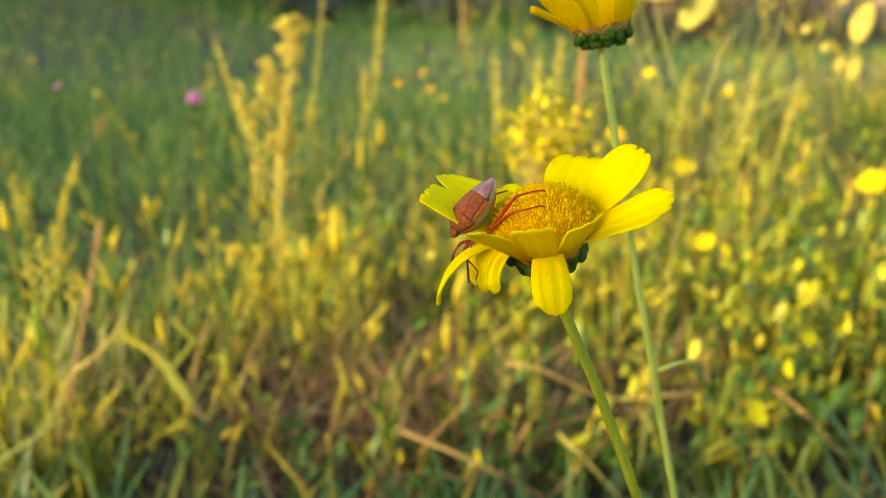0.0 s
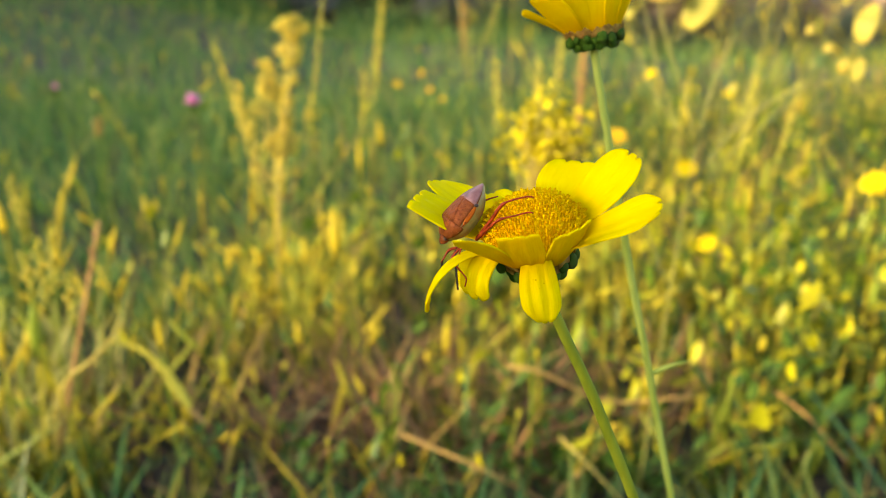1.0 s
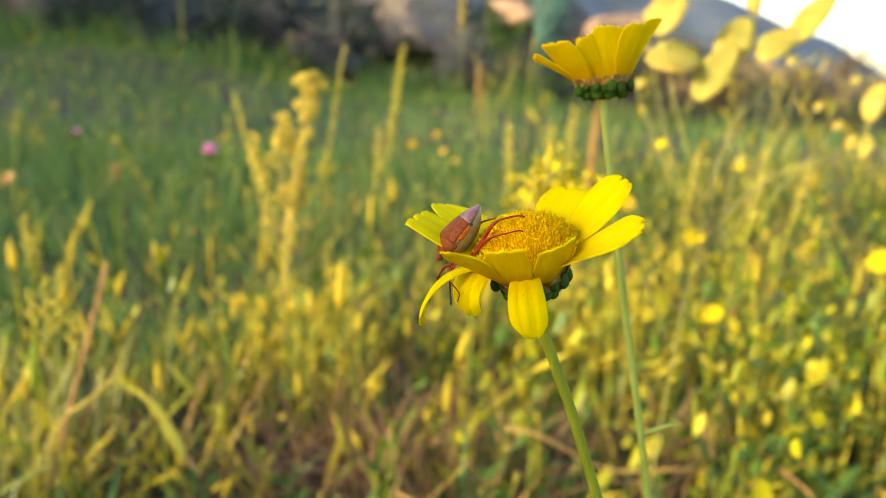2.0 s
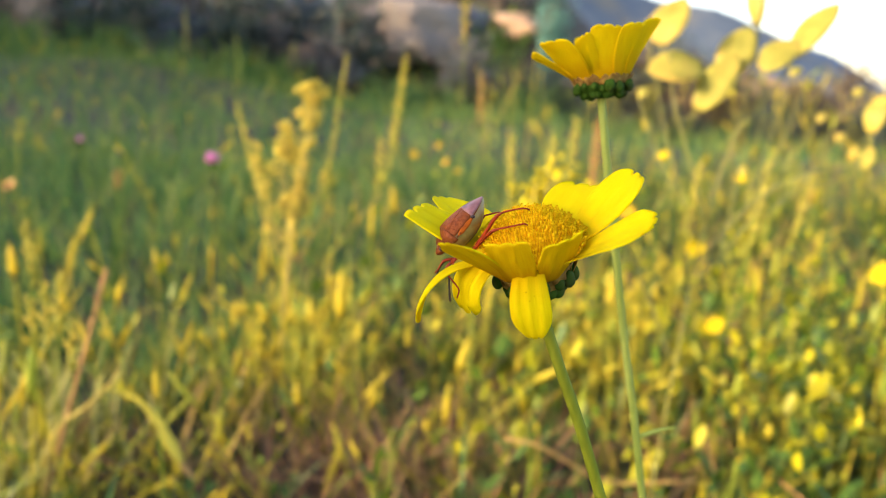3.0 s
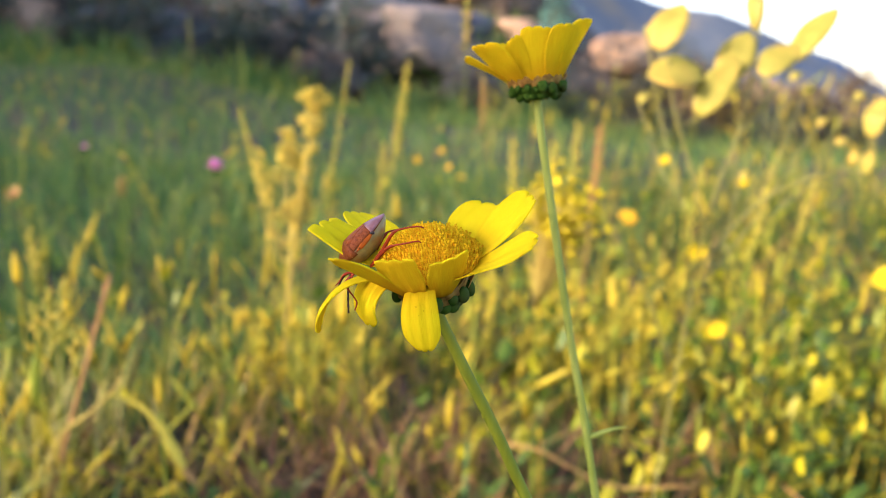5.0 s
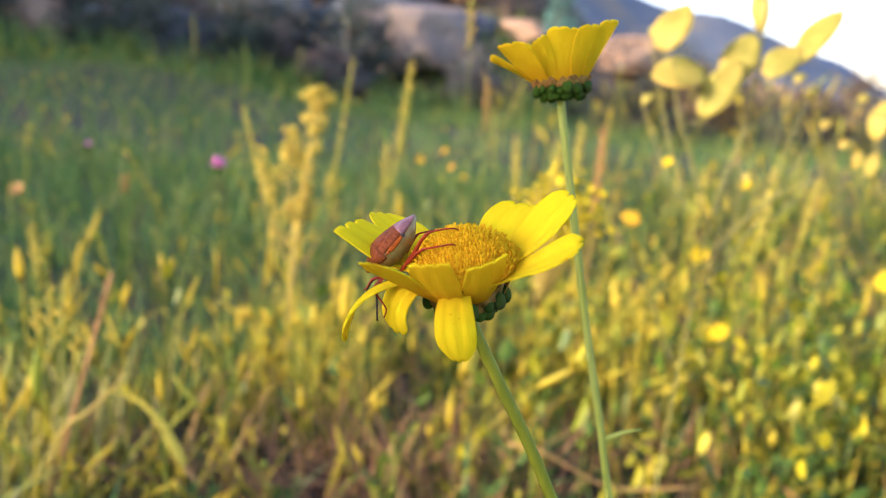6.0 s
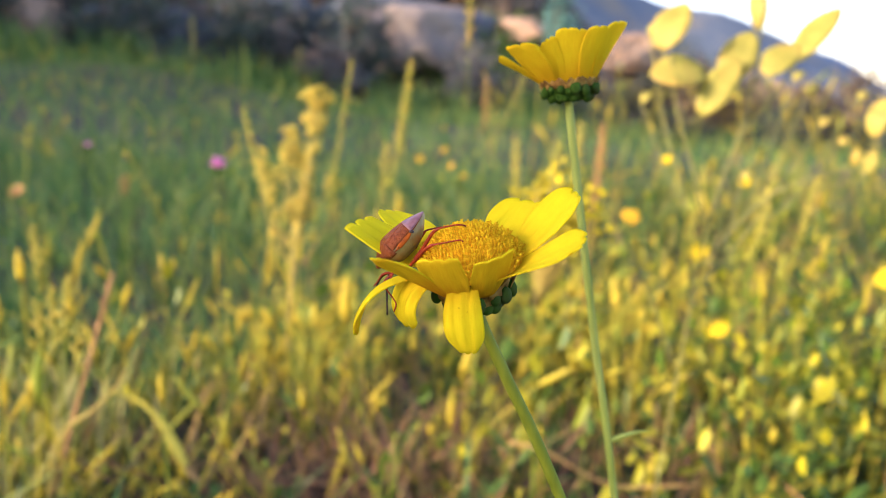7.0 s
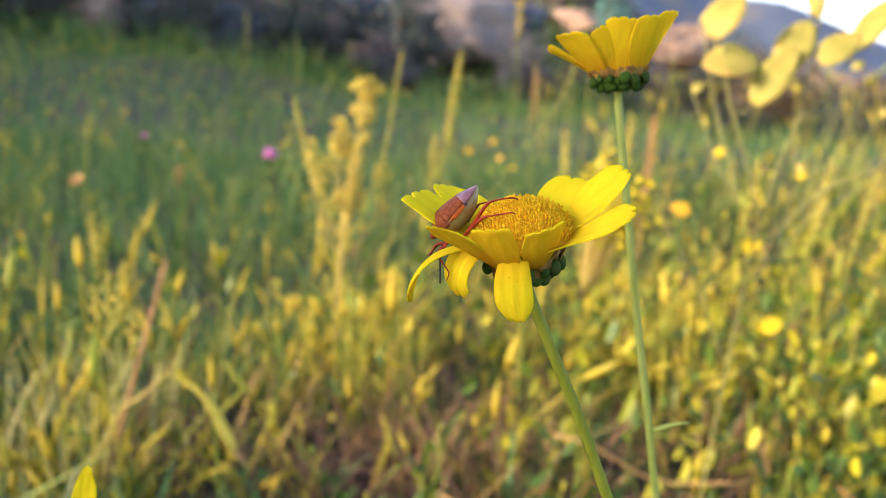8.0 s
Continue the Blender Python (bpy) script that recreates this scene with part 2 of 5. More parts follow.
def petal_mesh(m, az, length, width, e0, e1, r0=8.0, z0=0.5, cup=0.18, power=1.0, twist=0.0, teeth=0.08, taper=0.45, seed=0, side=0.0, narrow=0.22, groove=1.0, slant=0.0, corner=0.10):
    """A ray petal: az, direction round the head; e0 to e1, its rise from root to tip in degrees; lengths in millimetres; m places the head."""
    rr = random.Random(seed)
    bm = bmesh.new()
    uvl = bm.loops.layers.uv.new("UVMap")
    NU, NV = 16, 25
    th = radians(az)
    rad, tan = np.array([math.cos(th), math.sin(th), 0]), np.array([-math.sin(th), math.cos(th), 0])
    up = np.array([0, 0, 1.0])
    r, z, grid = r0, z0, []
    n1, n2 = rr.uniform(0.26, 0.42), rr.uniform(-0.42, -0.26)
    notch = [1.0 - teeth * (1.1 * math.exp(-((v - n1) / 0.085) ** 2) + 0.8 * math.exp(-((v - n2) / 0.085) ** 2)) - corner * abs(v) ** 3.5 - slant * v for v in np.linspace(-1, 1, NV)]
    ph = rr.uniform(0, 6)
    for i in range(NU + 1):
        u = i / NU
        e = radians(e0 + (e1 - e0) * u ** power)
        if i:
            r += length / NU * math.cos(e)
            z += length / NU * math.sin(e)
        d = rad * math.cos(e) + up * math.sin(e)
        nrm = -rad * math.sin(e) + up * math.cos(e)
        w = width / 2 * (taper + (1 - taper) * math.sin(min(u * 1.7, 1.0) * math.pi / 2)) * (1 - narrow * max(0, (u - 0.6) / 0.4) ** 2)
        tw = radians(twist * u)
        ac = tan * math.cos(tw) + nrm * math.sin(tw)
        nn = nrm * math.cos(tw) - tan * math.sin(tw)
        row = []
        for j, v in enumerate(np.linspace(-1, 1, NV)):
            lift = cup * w * (v * v - 0.4) + (0.09 * math.cos(v * 9.4 + 0.4) + 0.02 * math.cos(v * 22 + ph)) * groove * min(1, u * 4) * (1 - 0.75 * sm(0.75, 1.0, u)) + 0.12 * math.sin(u * 5 + ph + v * 2) * u
            back = (1 - notch[j]) * length * max(0, (u - 0.7) / 0.3) ** 1.5
            p = rad * r + up * z + ac * (w * v) + nn * lift - d * back + tan * side * u * u
            row.append(bm.verts.new(m @ Vector(p * MM)))
        grid.append(row)
    for i in range(NU):
        for j in range(NV - 1):
            fc = bm.faces.new((grid[i][j], grid[i][j + 1], grid[i + 1][j + 1], grid[i + 1][j]))
            for lp, (a, b) in zip(fc.loops, ((i, j), (i, j + 1), (i + 1, j + 1), (i + 1, j))):
                lp[uvl].uv = (b / (NV - 1), a / NU)
    return bm


def bead(bm, m, sx, sy, sz):
    ret = bmesh.ops.create_icosphere(bm, subdivisions=2, radius=1.0)
    for v in ret["verts"]:
        t = v.co.z
        v.co = m @ Vector((v.co.x * sx * (1 - 0.15 * t), v.co.y * sy, v.co.z * sz))


def scale_leaf(bm, m, w, h, curl):
    """A small papery bract: a pointed scale."""
    rows = []
    for i in range(5):
        u = i / 4
        ww = w * (1 - u ** 2) * 0.5 + 0.05 * w
        rows.append([bm.verts.new(m @ (Vector((x * ww, curl * u * u, u * h)) * MM)) for x in (-1, 0, 1)])
    for a, b in zip(rows, rows[1:]):
        for k in range(2):
            bm.faces.new((a[k], a[k + 1], b[k + 1], b[k]))


def involucre(thing, m, radius, n, size, drop, seed, cup=2.4, cup_material=M_BRACT):
    """Rows of dark round bracts under the head and papery scales above them."""
    rr = random.Random(seed)
    for row in range(2):
        for k in range(n):
            a = 2 * math.pi * (k + 0.5 * row) / n + rr.uniform(-0.13, 0.13)
            r = radius * (1 - 0.26 * row) * rr.uniform(0.94, 1.04)
            bm = bmesh.new()
            s = size * rr.uniform(0.7, 1.2)
            mm = m @ Matrix.Translation(Vector((r * math.cos(a), r * math.sin(a), drop - 1.3 * row + rr.uniform(-0.35, 0.35))) * MM) @ Matrix.Rotation(a, 4, "Z") @ Matrix.Rotation(rr.uniform(-0.3, 0.3), 4, "X")
            bead(bm, mm, 0.75 * s * MM, 0.95 * s * MM, 1.15 * s * MM)
            part("bract", bm, M_BRACT, thing)
    for k in range(n + 8):
        a = 2 * math.pi * k / (n + 8) + rr.uniform(-0.1, 0.1)
        bm = bmesh.new()
        mm = (m @ Matrix.Translation(Vector((radius * math.cos(a), radius * math.sin(a), drop + 0.4 + rr.uniform(0, 0.4 * cup))) * MM)
              @ Matrix.Rotation(a - math.pi / 2, 4, "Z") @ Matrix.Rotation(radians(rr.uniform(-35, -5)), 4, "X"))
        scale_leaf(bm, mm, rr.uniform(2.2, 3.8), rr.uniform(1.6, 1.1 + 0.8 * cup), 0.3)
        part("papery_bract", bm, M_PAPER, thing, solid=0.12 * MM)
    # the fleshy cup between bracts and petals
    bm = bmesh.new()
    prof = [(0.12, drop - 2.6), (0.6, drop - 2.2), (0.93, drop - 0.6), (0.98, drop + 0.4 * cup), (0.98, drop + cup)]
    rings = [[bm.verts.new(m @ (Vector((radius * q * math.cos(2 * math.pi * k / 24), radius * q * math.sin(2 * math.pi * k / 24), z)) * MM)) for k in range(24)] for q, z in prof]
    for r0, r1 in zip(rings, rings[1:]):
        for k in range(24):
            bm.faces.new((r0[k], r0[(k + 1) % 24], r1[(k + 1) % 24], r1[k]))
    bm.faces.new(rings[0][::-1])
    bm.faces.new(rings[-1])
    part("receptacle", bm, cup_material, thing)


def floret_disc(thing, m, radius, z0, height, n):
    """A domed disc set with small upright florets in a spiral."""
    bm = bmesh.new()
    rings = []
    for i in range(9):
        q = 1 - i / 8.5
        rings.append([bm.verts.new(m @ (Vector((radius * q * math.cos(2 * math.pi * k / 32), radius * q * math.sin(2 * math.pi * k / 32),
                                                z0 + height * (1 - q ** 2.2))) * MM)) for k in range(32)])
    for r0, r1 in zip(rings, rings[1:]):
        for k in range(32):
            bm.faces.new((r0[k], r0[(k + 1) % 32], r1[(k + 1) % 32], r1[k]))
    bm.faces.new(rings[-1])
    part("disc", bm, M_CORE, thing, "domed orange-yellow disc")
    rr = np.random.default_rng(3)
    V, k = [], 5
    for i in range(n):
        q = math.sqrt((i + 0.5) / n)
        a = i * 2.39996
        x, y, z = radius * q * math.cos(a), radius * q * math.sin(a), z0 + height * (1 - q ** 2.2) - 0.2
        h = rr.uniform(0.7, 1.6) * (0.75 + 0.55 * q)
        rt, rb = rr.uniform(0.15, 0.30) * (0.75 + 0.35 * q), 0.12
        out = 0.35 * q + rr.normal(0, 0.16)
        ring = []
        for lvl, (rad, hh) in enumerate(((rb, 0), (rb * 1.1, 0.6 * h), (rt, h), (rt * 0.25, h * 0.7))):
            for s in range(k):
                t = 2 * math.pi * s / k + i
                hh = hh + (0.16 * ((s * 2) % 3 - 1) if lvl == 2 else 0)
                ring.append(m @ (Vector((x + rad * math.cos(t) + math.cos(a) * out * hh, y + rad * math.sin(t) + math.sin(a) * out * hh, z + hh)) * MM))
        V.append([tuple(p) for p in ring])
    faces = [(l * k + s, l * k + (s + 1) % k, (l + 1) * k + (s + 1) % k, (l + 1) * k + s) for l in range(3) for s in range(k)]
    ob = stuff("floret_mass", np.array(V), faces, M_DISC, "orange-yellow tubular florets", "")
    ob.parent = thing


# ---- the flower with the shield bug ----
HEAD = Matrix.Rotation(radians(-10), 4, "Y") @ Matrix.Rotation(radians(13), 4, "X") @ Matrix.Translation((0, 0, 7.3 * MM))


def crown_daisy():
    thing = tagged(new("daisy"), "yellow daisy with drooping front petals on a leaning green stem", "flower")
    involucre(thing, HEAD, 6.3, 13, 1.3, -4.3, 1, 4.6, M_PAPER)
    floret_disc(thing, HEAD, 8.8, 1.1, 5.7, 900)
    # az, length, width, rise at root, rise at tip, cup, twist, power
    for i, (az, ln, w, e0, e1, cup, tw, pw, sd) in enumerate([
        (-36, 15.8, 9.4, 31, 28, 0.18, 16, 1.0, 0.2),
        (11, 14.8, 11.4, 42, 37, 0.16, 0, 1.0, 0.0),
        (53, 13.2, 10.8, 26, 10, 0.14, 0, 1.0, 0.0),
        (128.7, 15.8, 8.8, 25, 10, 0.08, 22, 1.0, 0.0),
        (160, 14.3, 10.2, 31, 32, 0.0, 8, 1.0, -0.3),
        (223, 17.8, 6.6, 46, 42, 0.20, 20, 0.9, 0.0),
        (249, 12.5, 6.9, 46, 66, 0.15, 7, 1.0, 0.0),
        (288, 11.6, 6.7, 56, 56, 0.20, 4, 1.0, 0.0),
        (259, 11.3, 6.4, 6, -98, -0.2, 0, 0.5, 0.4),
        (194, 17.8, 2.8, 24, -84, -0.20, 40, 1.1, 0.0),
        (196, 10.8, 8.6, 22, -112, -0.12, -15, 0.7, 0.0),
        (106, 9.5, 7.5, 5, 0, 0.12, 0, 1.0, 0.0),
    ]):
        droop = e1 < 0
        bm = petal_mesh(HEAD, az, ln, w, e0, e1, 6.6 if i in (5, 6, 7) else 7.9, 0.2 if droop else (-2.4 if i in (5, 6, 7) else 0.6), cup, pw, tw, seed=i, side=sd, narrow=0.12 if i == 10 else 0.40 if droop else 0.6 if i == 5 else 0.42 if i == 0 else 0.06 if i in (4, 6, 7) else 0.22, corner=0.03 if i in (4, 6, 7) else 0.10,
                        teeth=0.18 if i == 10 else 0.09 if i == 4 else 0.06 if az < 135 else 0.035, groove=4.6 if i == 10 else 1.7 if droop else 1.0, taper=0.75 if droop else 0.95 if i == 0 else 0.42, slant={4: -0.05, 7: -0.06}.get(i, 0.0))
        flecks = [bm.verts[k].co.copy() for k in (134, 136, 139, 162, 165, 187, 213)] if i == 8 and not bm.verts.ensure_lookup_table() else []
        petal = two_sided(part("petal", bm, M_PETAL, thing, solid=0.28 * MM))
        for co in flecks:
            dot = bmesh.new()
            bead(dot, Matrix.Translation(co), *(k * 0.13 * MM for k in (1.4 + 0.6 * math.sin(7e5 * co.z), 1, 1.4 + 0.8 * math.sin(4e5 * co.x))))
            part("fleck", dot, M_FLECK, petal, "tiny brown fleck")
    return thing


def daisy_stem(thing):
    """The stem hangs from the head's base and runs down into the grass."""
    bm = bmesh.new()
    pts = spline([(-0.6, 0.2, 1.5), (1.6, 0.5, -4), (6.0, 1.0, -13), (14.8, 2.0, -31), (31, 5, -70), (62, 13, -160), (82, 20, -280), (88, 22, -395)], 7)
    tube(bm, [Vector(p) * MM for p in pts], [0.95 * MM + 0.2 * MM * i / len(pts) for i in range(len(pts))], 12, 0.05)
    return part("stem", bm, M_STEM, thing, "ridged green stem")


def shield_bug():
    thing = tagged(new("shield_bug"), "pinkish red shield bug clinging head-down on the yellow daisy", "insect")
    fwd = Vector((-0.61, -0.16, -0.77)).normalized()
    back = Vector((-0.76, -0.14, 0.62))
    back = (back - fwd * back.dot(fwd)).normalized()
    left = back.cross(fwd)
    B = Matrix((fwd, left, back)).transposed().to_4x4()
    B = Matrix.Translation(Vector((-13.8, 0.1, 10.45)) * MM) @ B @ Matrix.Scale(1.02, 4)

    S = [-6.4, -5.6, -4.4, -2.8, -1.0, 0.6, 1.8, 2.6, 3.6, 4.4]
    Wd = [0.35, 1.2, 2.25, 3.15, 3.55, 3.65, 3.85, 3.6, 2.6, 1.5]
    Up = [0.15, 0.55, 1.05, 1.55, 1.9, 2.1, 2.1, 1.85, 1.3, 0.9]
    Dn = [0.3, 1.0, 1.9, 2.6, 2.9, 2.8, 2.6, 2.2, 1.6, 1.1]

    def at(s, a, grow=0.0):
        w, u, d = (np.interp(s, S, q) for q in (Wd, Up, Dn))
        ca, sa = math.cos(a), math.sin(a)
        z = (u + grow) * sa if sa > 0 else (d + grow) * sa
        return B @ (Vector((s, (w + grow) * math.copysign(abs(ca) ** 0.8, ca), z)) * MM)

    def patch(name, s0, s1, a0, a1, material, grow=0.0, ns=10, na=10, label="", taper=None):
        bm = bmesh.new()
        g = []
        for s in np.linspace(s0, s1, ns):
            k = taper(s) if taper else 1.0
            mid, half = (a0 + a1) / 2, (a1 - a0) / 2 * k
            g.append([bm.verts.new(at(s, radians(mid + half * q), grow)) for q in np.linspace(-1, 1, na)])
        for r0, r1 in zip(g, g[1:]):
            for j in range(na - 1):
                bm.faces.new((r0[j], r0[j + 1], r1[j + 1], r1[j]))
        return part(name, bm, material, thing, label, solid=0.04 * MM)

    patch("abdomen", -6.4, 4.4, 168, 372, M_BUG_BELLY, 0.0, 18, 16, "pale cream-green underside")
    patch("dorsum", -5.6, 4.2, 4, 176, M_BUG_BACK, -0.02, 16, 14, "pinkish brown back under the wings")
    patch("pronotum", 1.5, 4.4, -8, 188, M_BUG_BACK, 0.04, 8, 14, "pinkish brown shoulder plate")
    patch("forewing", -3.0, 1.55, 10, 89.6, M_BUG_BACK, 0.02, 9, 8, "pinkish brown leathery forewing")
    patch("forewing", -3.0, 1.55, 90.4, 170, M_BUG_BACK, 0.02, 9, 8, "pinkish brown leathery forewing")
    patch("scutellum", -3.4, 1.6, 50, 130, M_BUG_BACK, 0.04, 9, 8, "triangular shell between the wings", taper=lambda s: max(0.12, min(1, (s + 3.6) / 4.5)))
    patch("wing_membrane", -6.5, -2.75, 7, 173, M_BUG_WING, 0.05, 10, 14, "pale lilac wing tip")
    for a0, a1 in ((-1, 6), (174, 181)):
        rim = patch("connexivum", -5.8, 1.4, a0, a1, M_BUG_BACK, 0.07, 14, 4, "thin red-brown rim of the abdomen")
        band = patch("orange_band", -2.9, 1.0, a0 - 6, a1 + 6, M_BUG_EDGE, 0.075, 10, 5, "orange band on the rim", taper=lambda s: max(0.1, min(1.0, (s + 3.4) / 1.6, (1.4 - s) / 1.2)))
        band.parent = rim
    for a in (2, 178):
        bm = bmesh.new()
        bead(bm, Matrix.Translation(at(-2.8, radians(a), 0.05)), 0.42 * MM, 0.30 * MM, 0.30 * MM)
        part("spot", bm, M_BUG_DARK, thing, "black spot")
    # head with eyes
    bm = bmesh.new()
    bead(bm, B @ Matrix.Translation(Vector((4.5, 0, -0.2)) * MM) @ Matrix.Rotation(radians(90), 4, "Y"), 0.8 * MM, 1.2 * MM, 1.2 * MM)
    head = part("head", bm, M_BUG_BACK, thing)
    for sy in (-1, 1):
        bm = bmesh.new()
        bead(bm, B @ Matrix.Translation(Vector((4.5, 1.15 * sy, 0.1)) * MM), 0.36 * MM, 0.36 * MM, 0.36 * MM)
        part("eye", bm, M_BUG_DARK, head, "dark eye")
    # legs and feelers, in millimetres from the flower's base
    leg_rows = [
        ([(-11.2, -2.6, 7.2), (-9.2, -4.2, 10.6), (-7.6, -5.6, 13.6), (-5.4, -6.0, 14.6), (-3.4, -6.2, 15.0), (-2.5, -6.2, 14.8)], 0.32),
        ([(-11.4, -3.0, 7.0), (-9.4, -5.0, 9.8), (-8.0, -6.2, 11.3), (-5.6, -7.0, 12.1), (-3.5, -7.4, 12.7), (-2.8, -7.4, 12.5)], 0.29),
        ([(-11.0, 2.0, 9.0), (-9.6, 3.6, 11.6), (-8.4, 4.2, 12.2), (-6.6, 4.6, 12.6)], 0.30),
        ([(-14.0, -3.0, 5.8), (-15.4, -3.6, 4.4), (-15.3, -4.2, 3.4), (-14.0, -5.0, 2.0), (-13.3, -5.4, 1.0), (-13.6, -5.6, -0.3)], 0.27),
        ([(-14.2, -2.4, 5.6), (-16.0, -2.6, 5.2), (-16.8, -2.8, 3.9), (-17.4, -3.0, 3.2)], 0.26),
        ([(-13.2, -3.2, 6.2), (-14.0, -4.2, 6.0), (-14.4, -4.8, 5.0), (-13.4, -5.2, 4.2)], 0.26),
    ]
    for pts, r in leg_rows:
        bm = bmesh.new()
        q = spline(pts, 3)
        tube(bm, [Vector(p) * MM for p in q], [r * MM * (1.0 if i < 0.4 * len(q) else 0.68 - 0.25 * i / (len(q) - 1)) for i in range(len(q))], 7)
        part("leg", bm, M_BUG_LEG, thing, "red jointed leg")
    for pts in ([(-14.9, -3.2, 5.4), (-15.0, -4.2, 3.6), (-14.9, -4.8, 1.4), (-14.7, -5.1, -1.0)], [(-15.4, -2.6, 5.4), (-16.2, -2.2, 4.6), (-16.9, -1.6, 3.2), (-17.1, -1.2, 1.6)]):
        bm = bmesh.new()
        q = spline(pts, 4)
        tube(bm, [Vector(p) * MM for p in q], [0.20 * MM - 0.05 * MM * (i % 2) for i in range(len(q))], 6)
        part("antenna", bm, M_BUG_DARK, thing, "thin dark feeler")
    return thing


# ---- the taller half-closed flower behind it ----
def tall_daisy():
    thing = tagged(new("daisy"), "half-closed yellow daisy on a tall thin green stem", "flower")
    m = Matrix.Rotation(radians(-9), 4, "Y") @ Matrix.Rotation(radians(-2), 4, "X") @ Matrix.Translation((0, 0, 3.0 * MM))
    involucre(thing, m, 5.9, 18, 1.15, -0.9, 5, 1.6)
    floret_disc(thing, m, 6.0, 1.6, 2.4, 200)
    # az, length, width, rise at root, rise at tip, twist
    for i, (az, ln, w, e0, e1, tw) in enumerate([(188, 12.6, 3.2, 40, 30, 25), (211, 13.0, 9.0, 52, 44, 6), (160, 12.6, 6.0, 54, 48, 0), (240, 11.2, 4.4, 66, 58, 22),
                                                 (274, 12.2, 8.4, 74, 72, 0), (312, 12.8, 8.4, 68, 62, -8), (340, 14.4, 8.4, 64, 56, -16), (20, 14.2, 6.2, 62, 56, 0),
                                                 (62, 12.8, 6.4, 68, 64, 0), (98, 12.0, 6.0, 66, 62, 0), (130, 12.2, 6.0, 60, 56, 0)]):
        bm = petal_mesh(m, az, ln, w, e0, e1, 5.2, 0.2, 0.20, 1.0, tw, seed=40 + i, teeth=0.04, narrow=0.14, taper=0.58, corner=0.09, groove=0.4, slant=(-0.05, 0.04, 0.0)[i % 3])
        part("petal", bm, M_PETAL_WARM, thing, solid=0.28 * MM)
    bm = bmesh.new()
    pts = spline([(-0.6, 0, 1.6), (0.8, 0, -6), (4.0, 0.2, -22), (10.8, 0.6, -55), (18.6, 1.2, -90), (34, 4, -170), (42, 8, -300), (46, 9, -430)], 7)
    tube(bm, [Vector(p) * MM for p in pts], [0.90 * MM + 0.05 * MM * i / len(pts) for i in range(len(pts))], 10, 0.05)
    part("stem", bm, M_STEM2, thing, "pale green thin stem")
    bm = bmesh.new()
    ls = spline([(16.6, 1.0, -82), (19.6, 0.8, -80.5), (23, 0.5, -79.0), (26.4, 0, -78.0)], 3)
    tube(bm, [Vector(p) * MM for p in ls], [0.5 * MM, 0.7 * MM, 0.75 * MM, 0.7 * MM, 0.65 * MM, 0.6 * MM, 0.5 * MM, 0.4 * MM, 0.3 * MM, 0.1 * MM], 6)
    part("leaf", bm, M_STEM2, thing, "narrow grey-green leaf")
    return thing


def low_daisy():
    """A third head, still half closed, that the wind lifts into sight at the end."""
    thing = tagged(new("daisy"), "half-closed yellow daisy nodding low in the wind", "flower")
    m = Matrix.Rotation(radians(4), 4, "Y")
    involucre(thing, m, 6.4, 14, 1.3, 0.0, 9, 2.0)
    floret_disc(thing, m, 6.6, 1.8, 2.4, 200)
    rr = random.Random(8)
    for i in range(9):
        az = 92 + 40 * i
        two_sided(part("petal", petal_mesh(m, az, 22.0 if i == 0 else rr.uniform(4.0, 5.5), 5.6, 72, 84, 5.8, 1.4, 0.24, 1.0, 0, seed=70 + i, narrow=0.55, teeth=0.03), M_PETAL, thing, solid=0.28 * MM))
    bm = bmesh.new()
    pts = spline([(0, 0, 1.6), (0.5, 0, -10), (-2, 1, -60), (-8, 4, -160), (-12, 6, -345)], 6)
    tube(bm, [Vector(p) * MM for p in pts], 1.1 * MM, 9, 0.05)
    part("stem", bm, M_STEM, thing, "ridged green stem")
    return thing


# ---- ground ----
def ground_z(x, y):
    x, y = np.asarray(x, float), np.asarray(y, float)
    near = 1 - sm(20, 60, np.hypot(x, y))
    z = 0.022 * np.clip(y - 1.5, 0, 8) + 0.085 * np.clip(-x - 0.2, 0, 6) * sm(0.8, 8, y)
    z = z + 2.3 * sm(8.0, 13.0, y + 0.15 * x) * (1 - sm(0.6, 3.2, x))
    z = z + (0.45 - 0.3 * sm(2.4, 4.0, x)) * sm(6.5, 9.0, y) * sm(1.5, 3.0, x) * (1 - sm(12, 20, y))
    # bank out of view to the left, shaped so its shadow covers the far grass
    z = z + 1.95 * sm(5.6, 8.2, -x) * (0.12 + 0.88 * sm(-3.2, -2.3, y))
    z = z + 0.10 * np.sin(1.3 * x + 0.7 * y) * np.sin(0.9 * y - 0.4 * x) * sm(3, 9, np.hypot(x, y))
    z = z + 0.006 * np.sin(9 * x + 2) * np.sin(11 * y) + 0.004 * np.sin(23 * x) * np.sin(19 * y + 1)
    return z * near


def build_ground():
    u = np.linspace(-1, 1, 230)
    c = np.sign(u) * 0.55 * (np.exp(8.6 * np.abs(u)) - 1)
    X, Y = np.meshgrid(c, c + 1.0, indexing="ij")
    Z = ground_z(X, Y)
    n = len(u)
    V = np.stack([X, Y, Z], -1).reshape(-1, 3)
    i = np.arange((n - 1) * (n - 1))
    a = (i // (n - 1)) * n + i % (n - 1)
    F = np.stack([a, a + n, a + n + 1, a + 1], 1)
    me = bpy.data.meshes.new("ground")
    me.from_pydata(V.tolist(), [], F.tolist())
    me.materials.append(M_SOIL)
    for p in me.polygons:
        p.use_smooth = True
    tagged(new("ground", me), "brown soil under the meadow, rising to a bank", "ground", kind="structure")


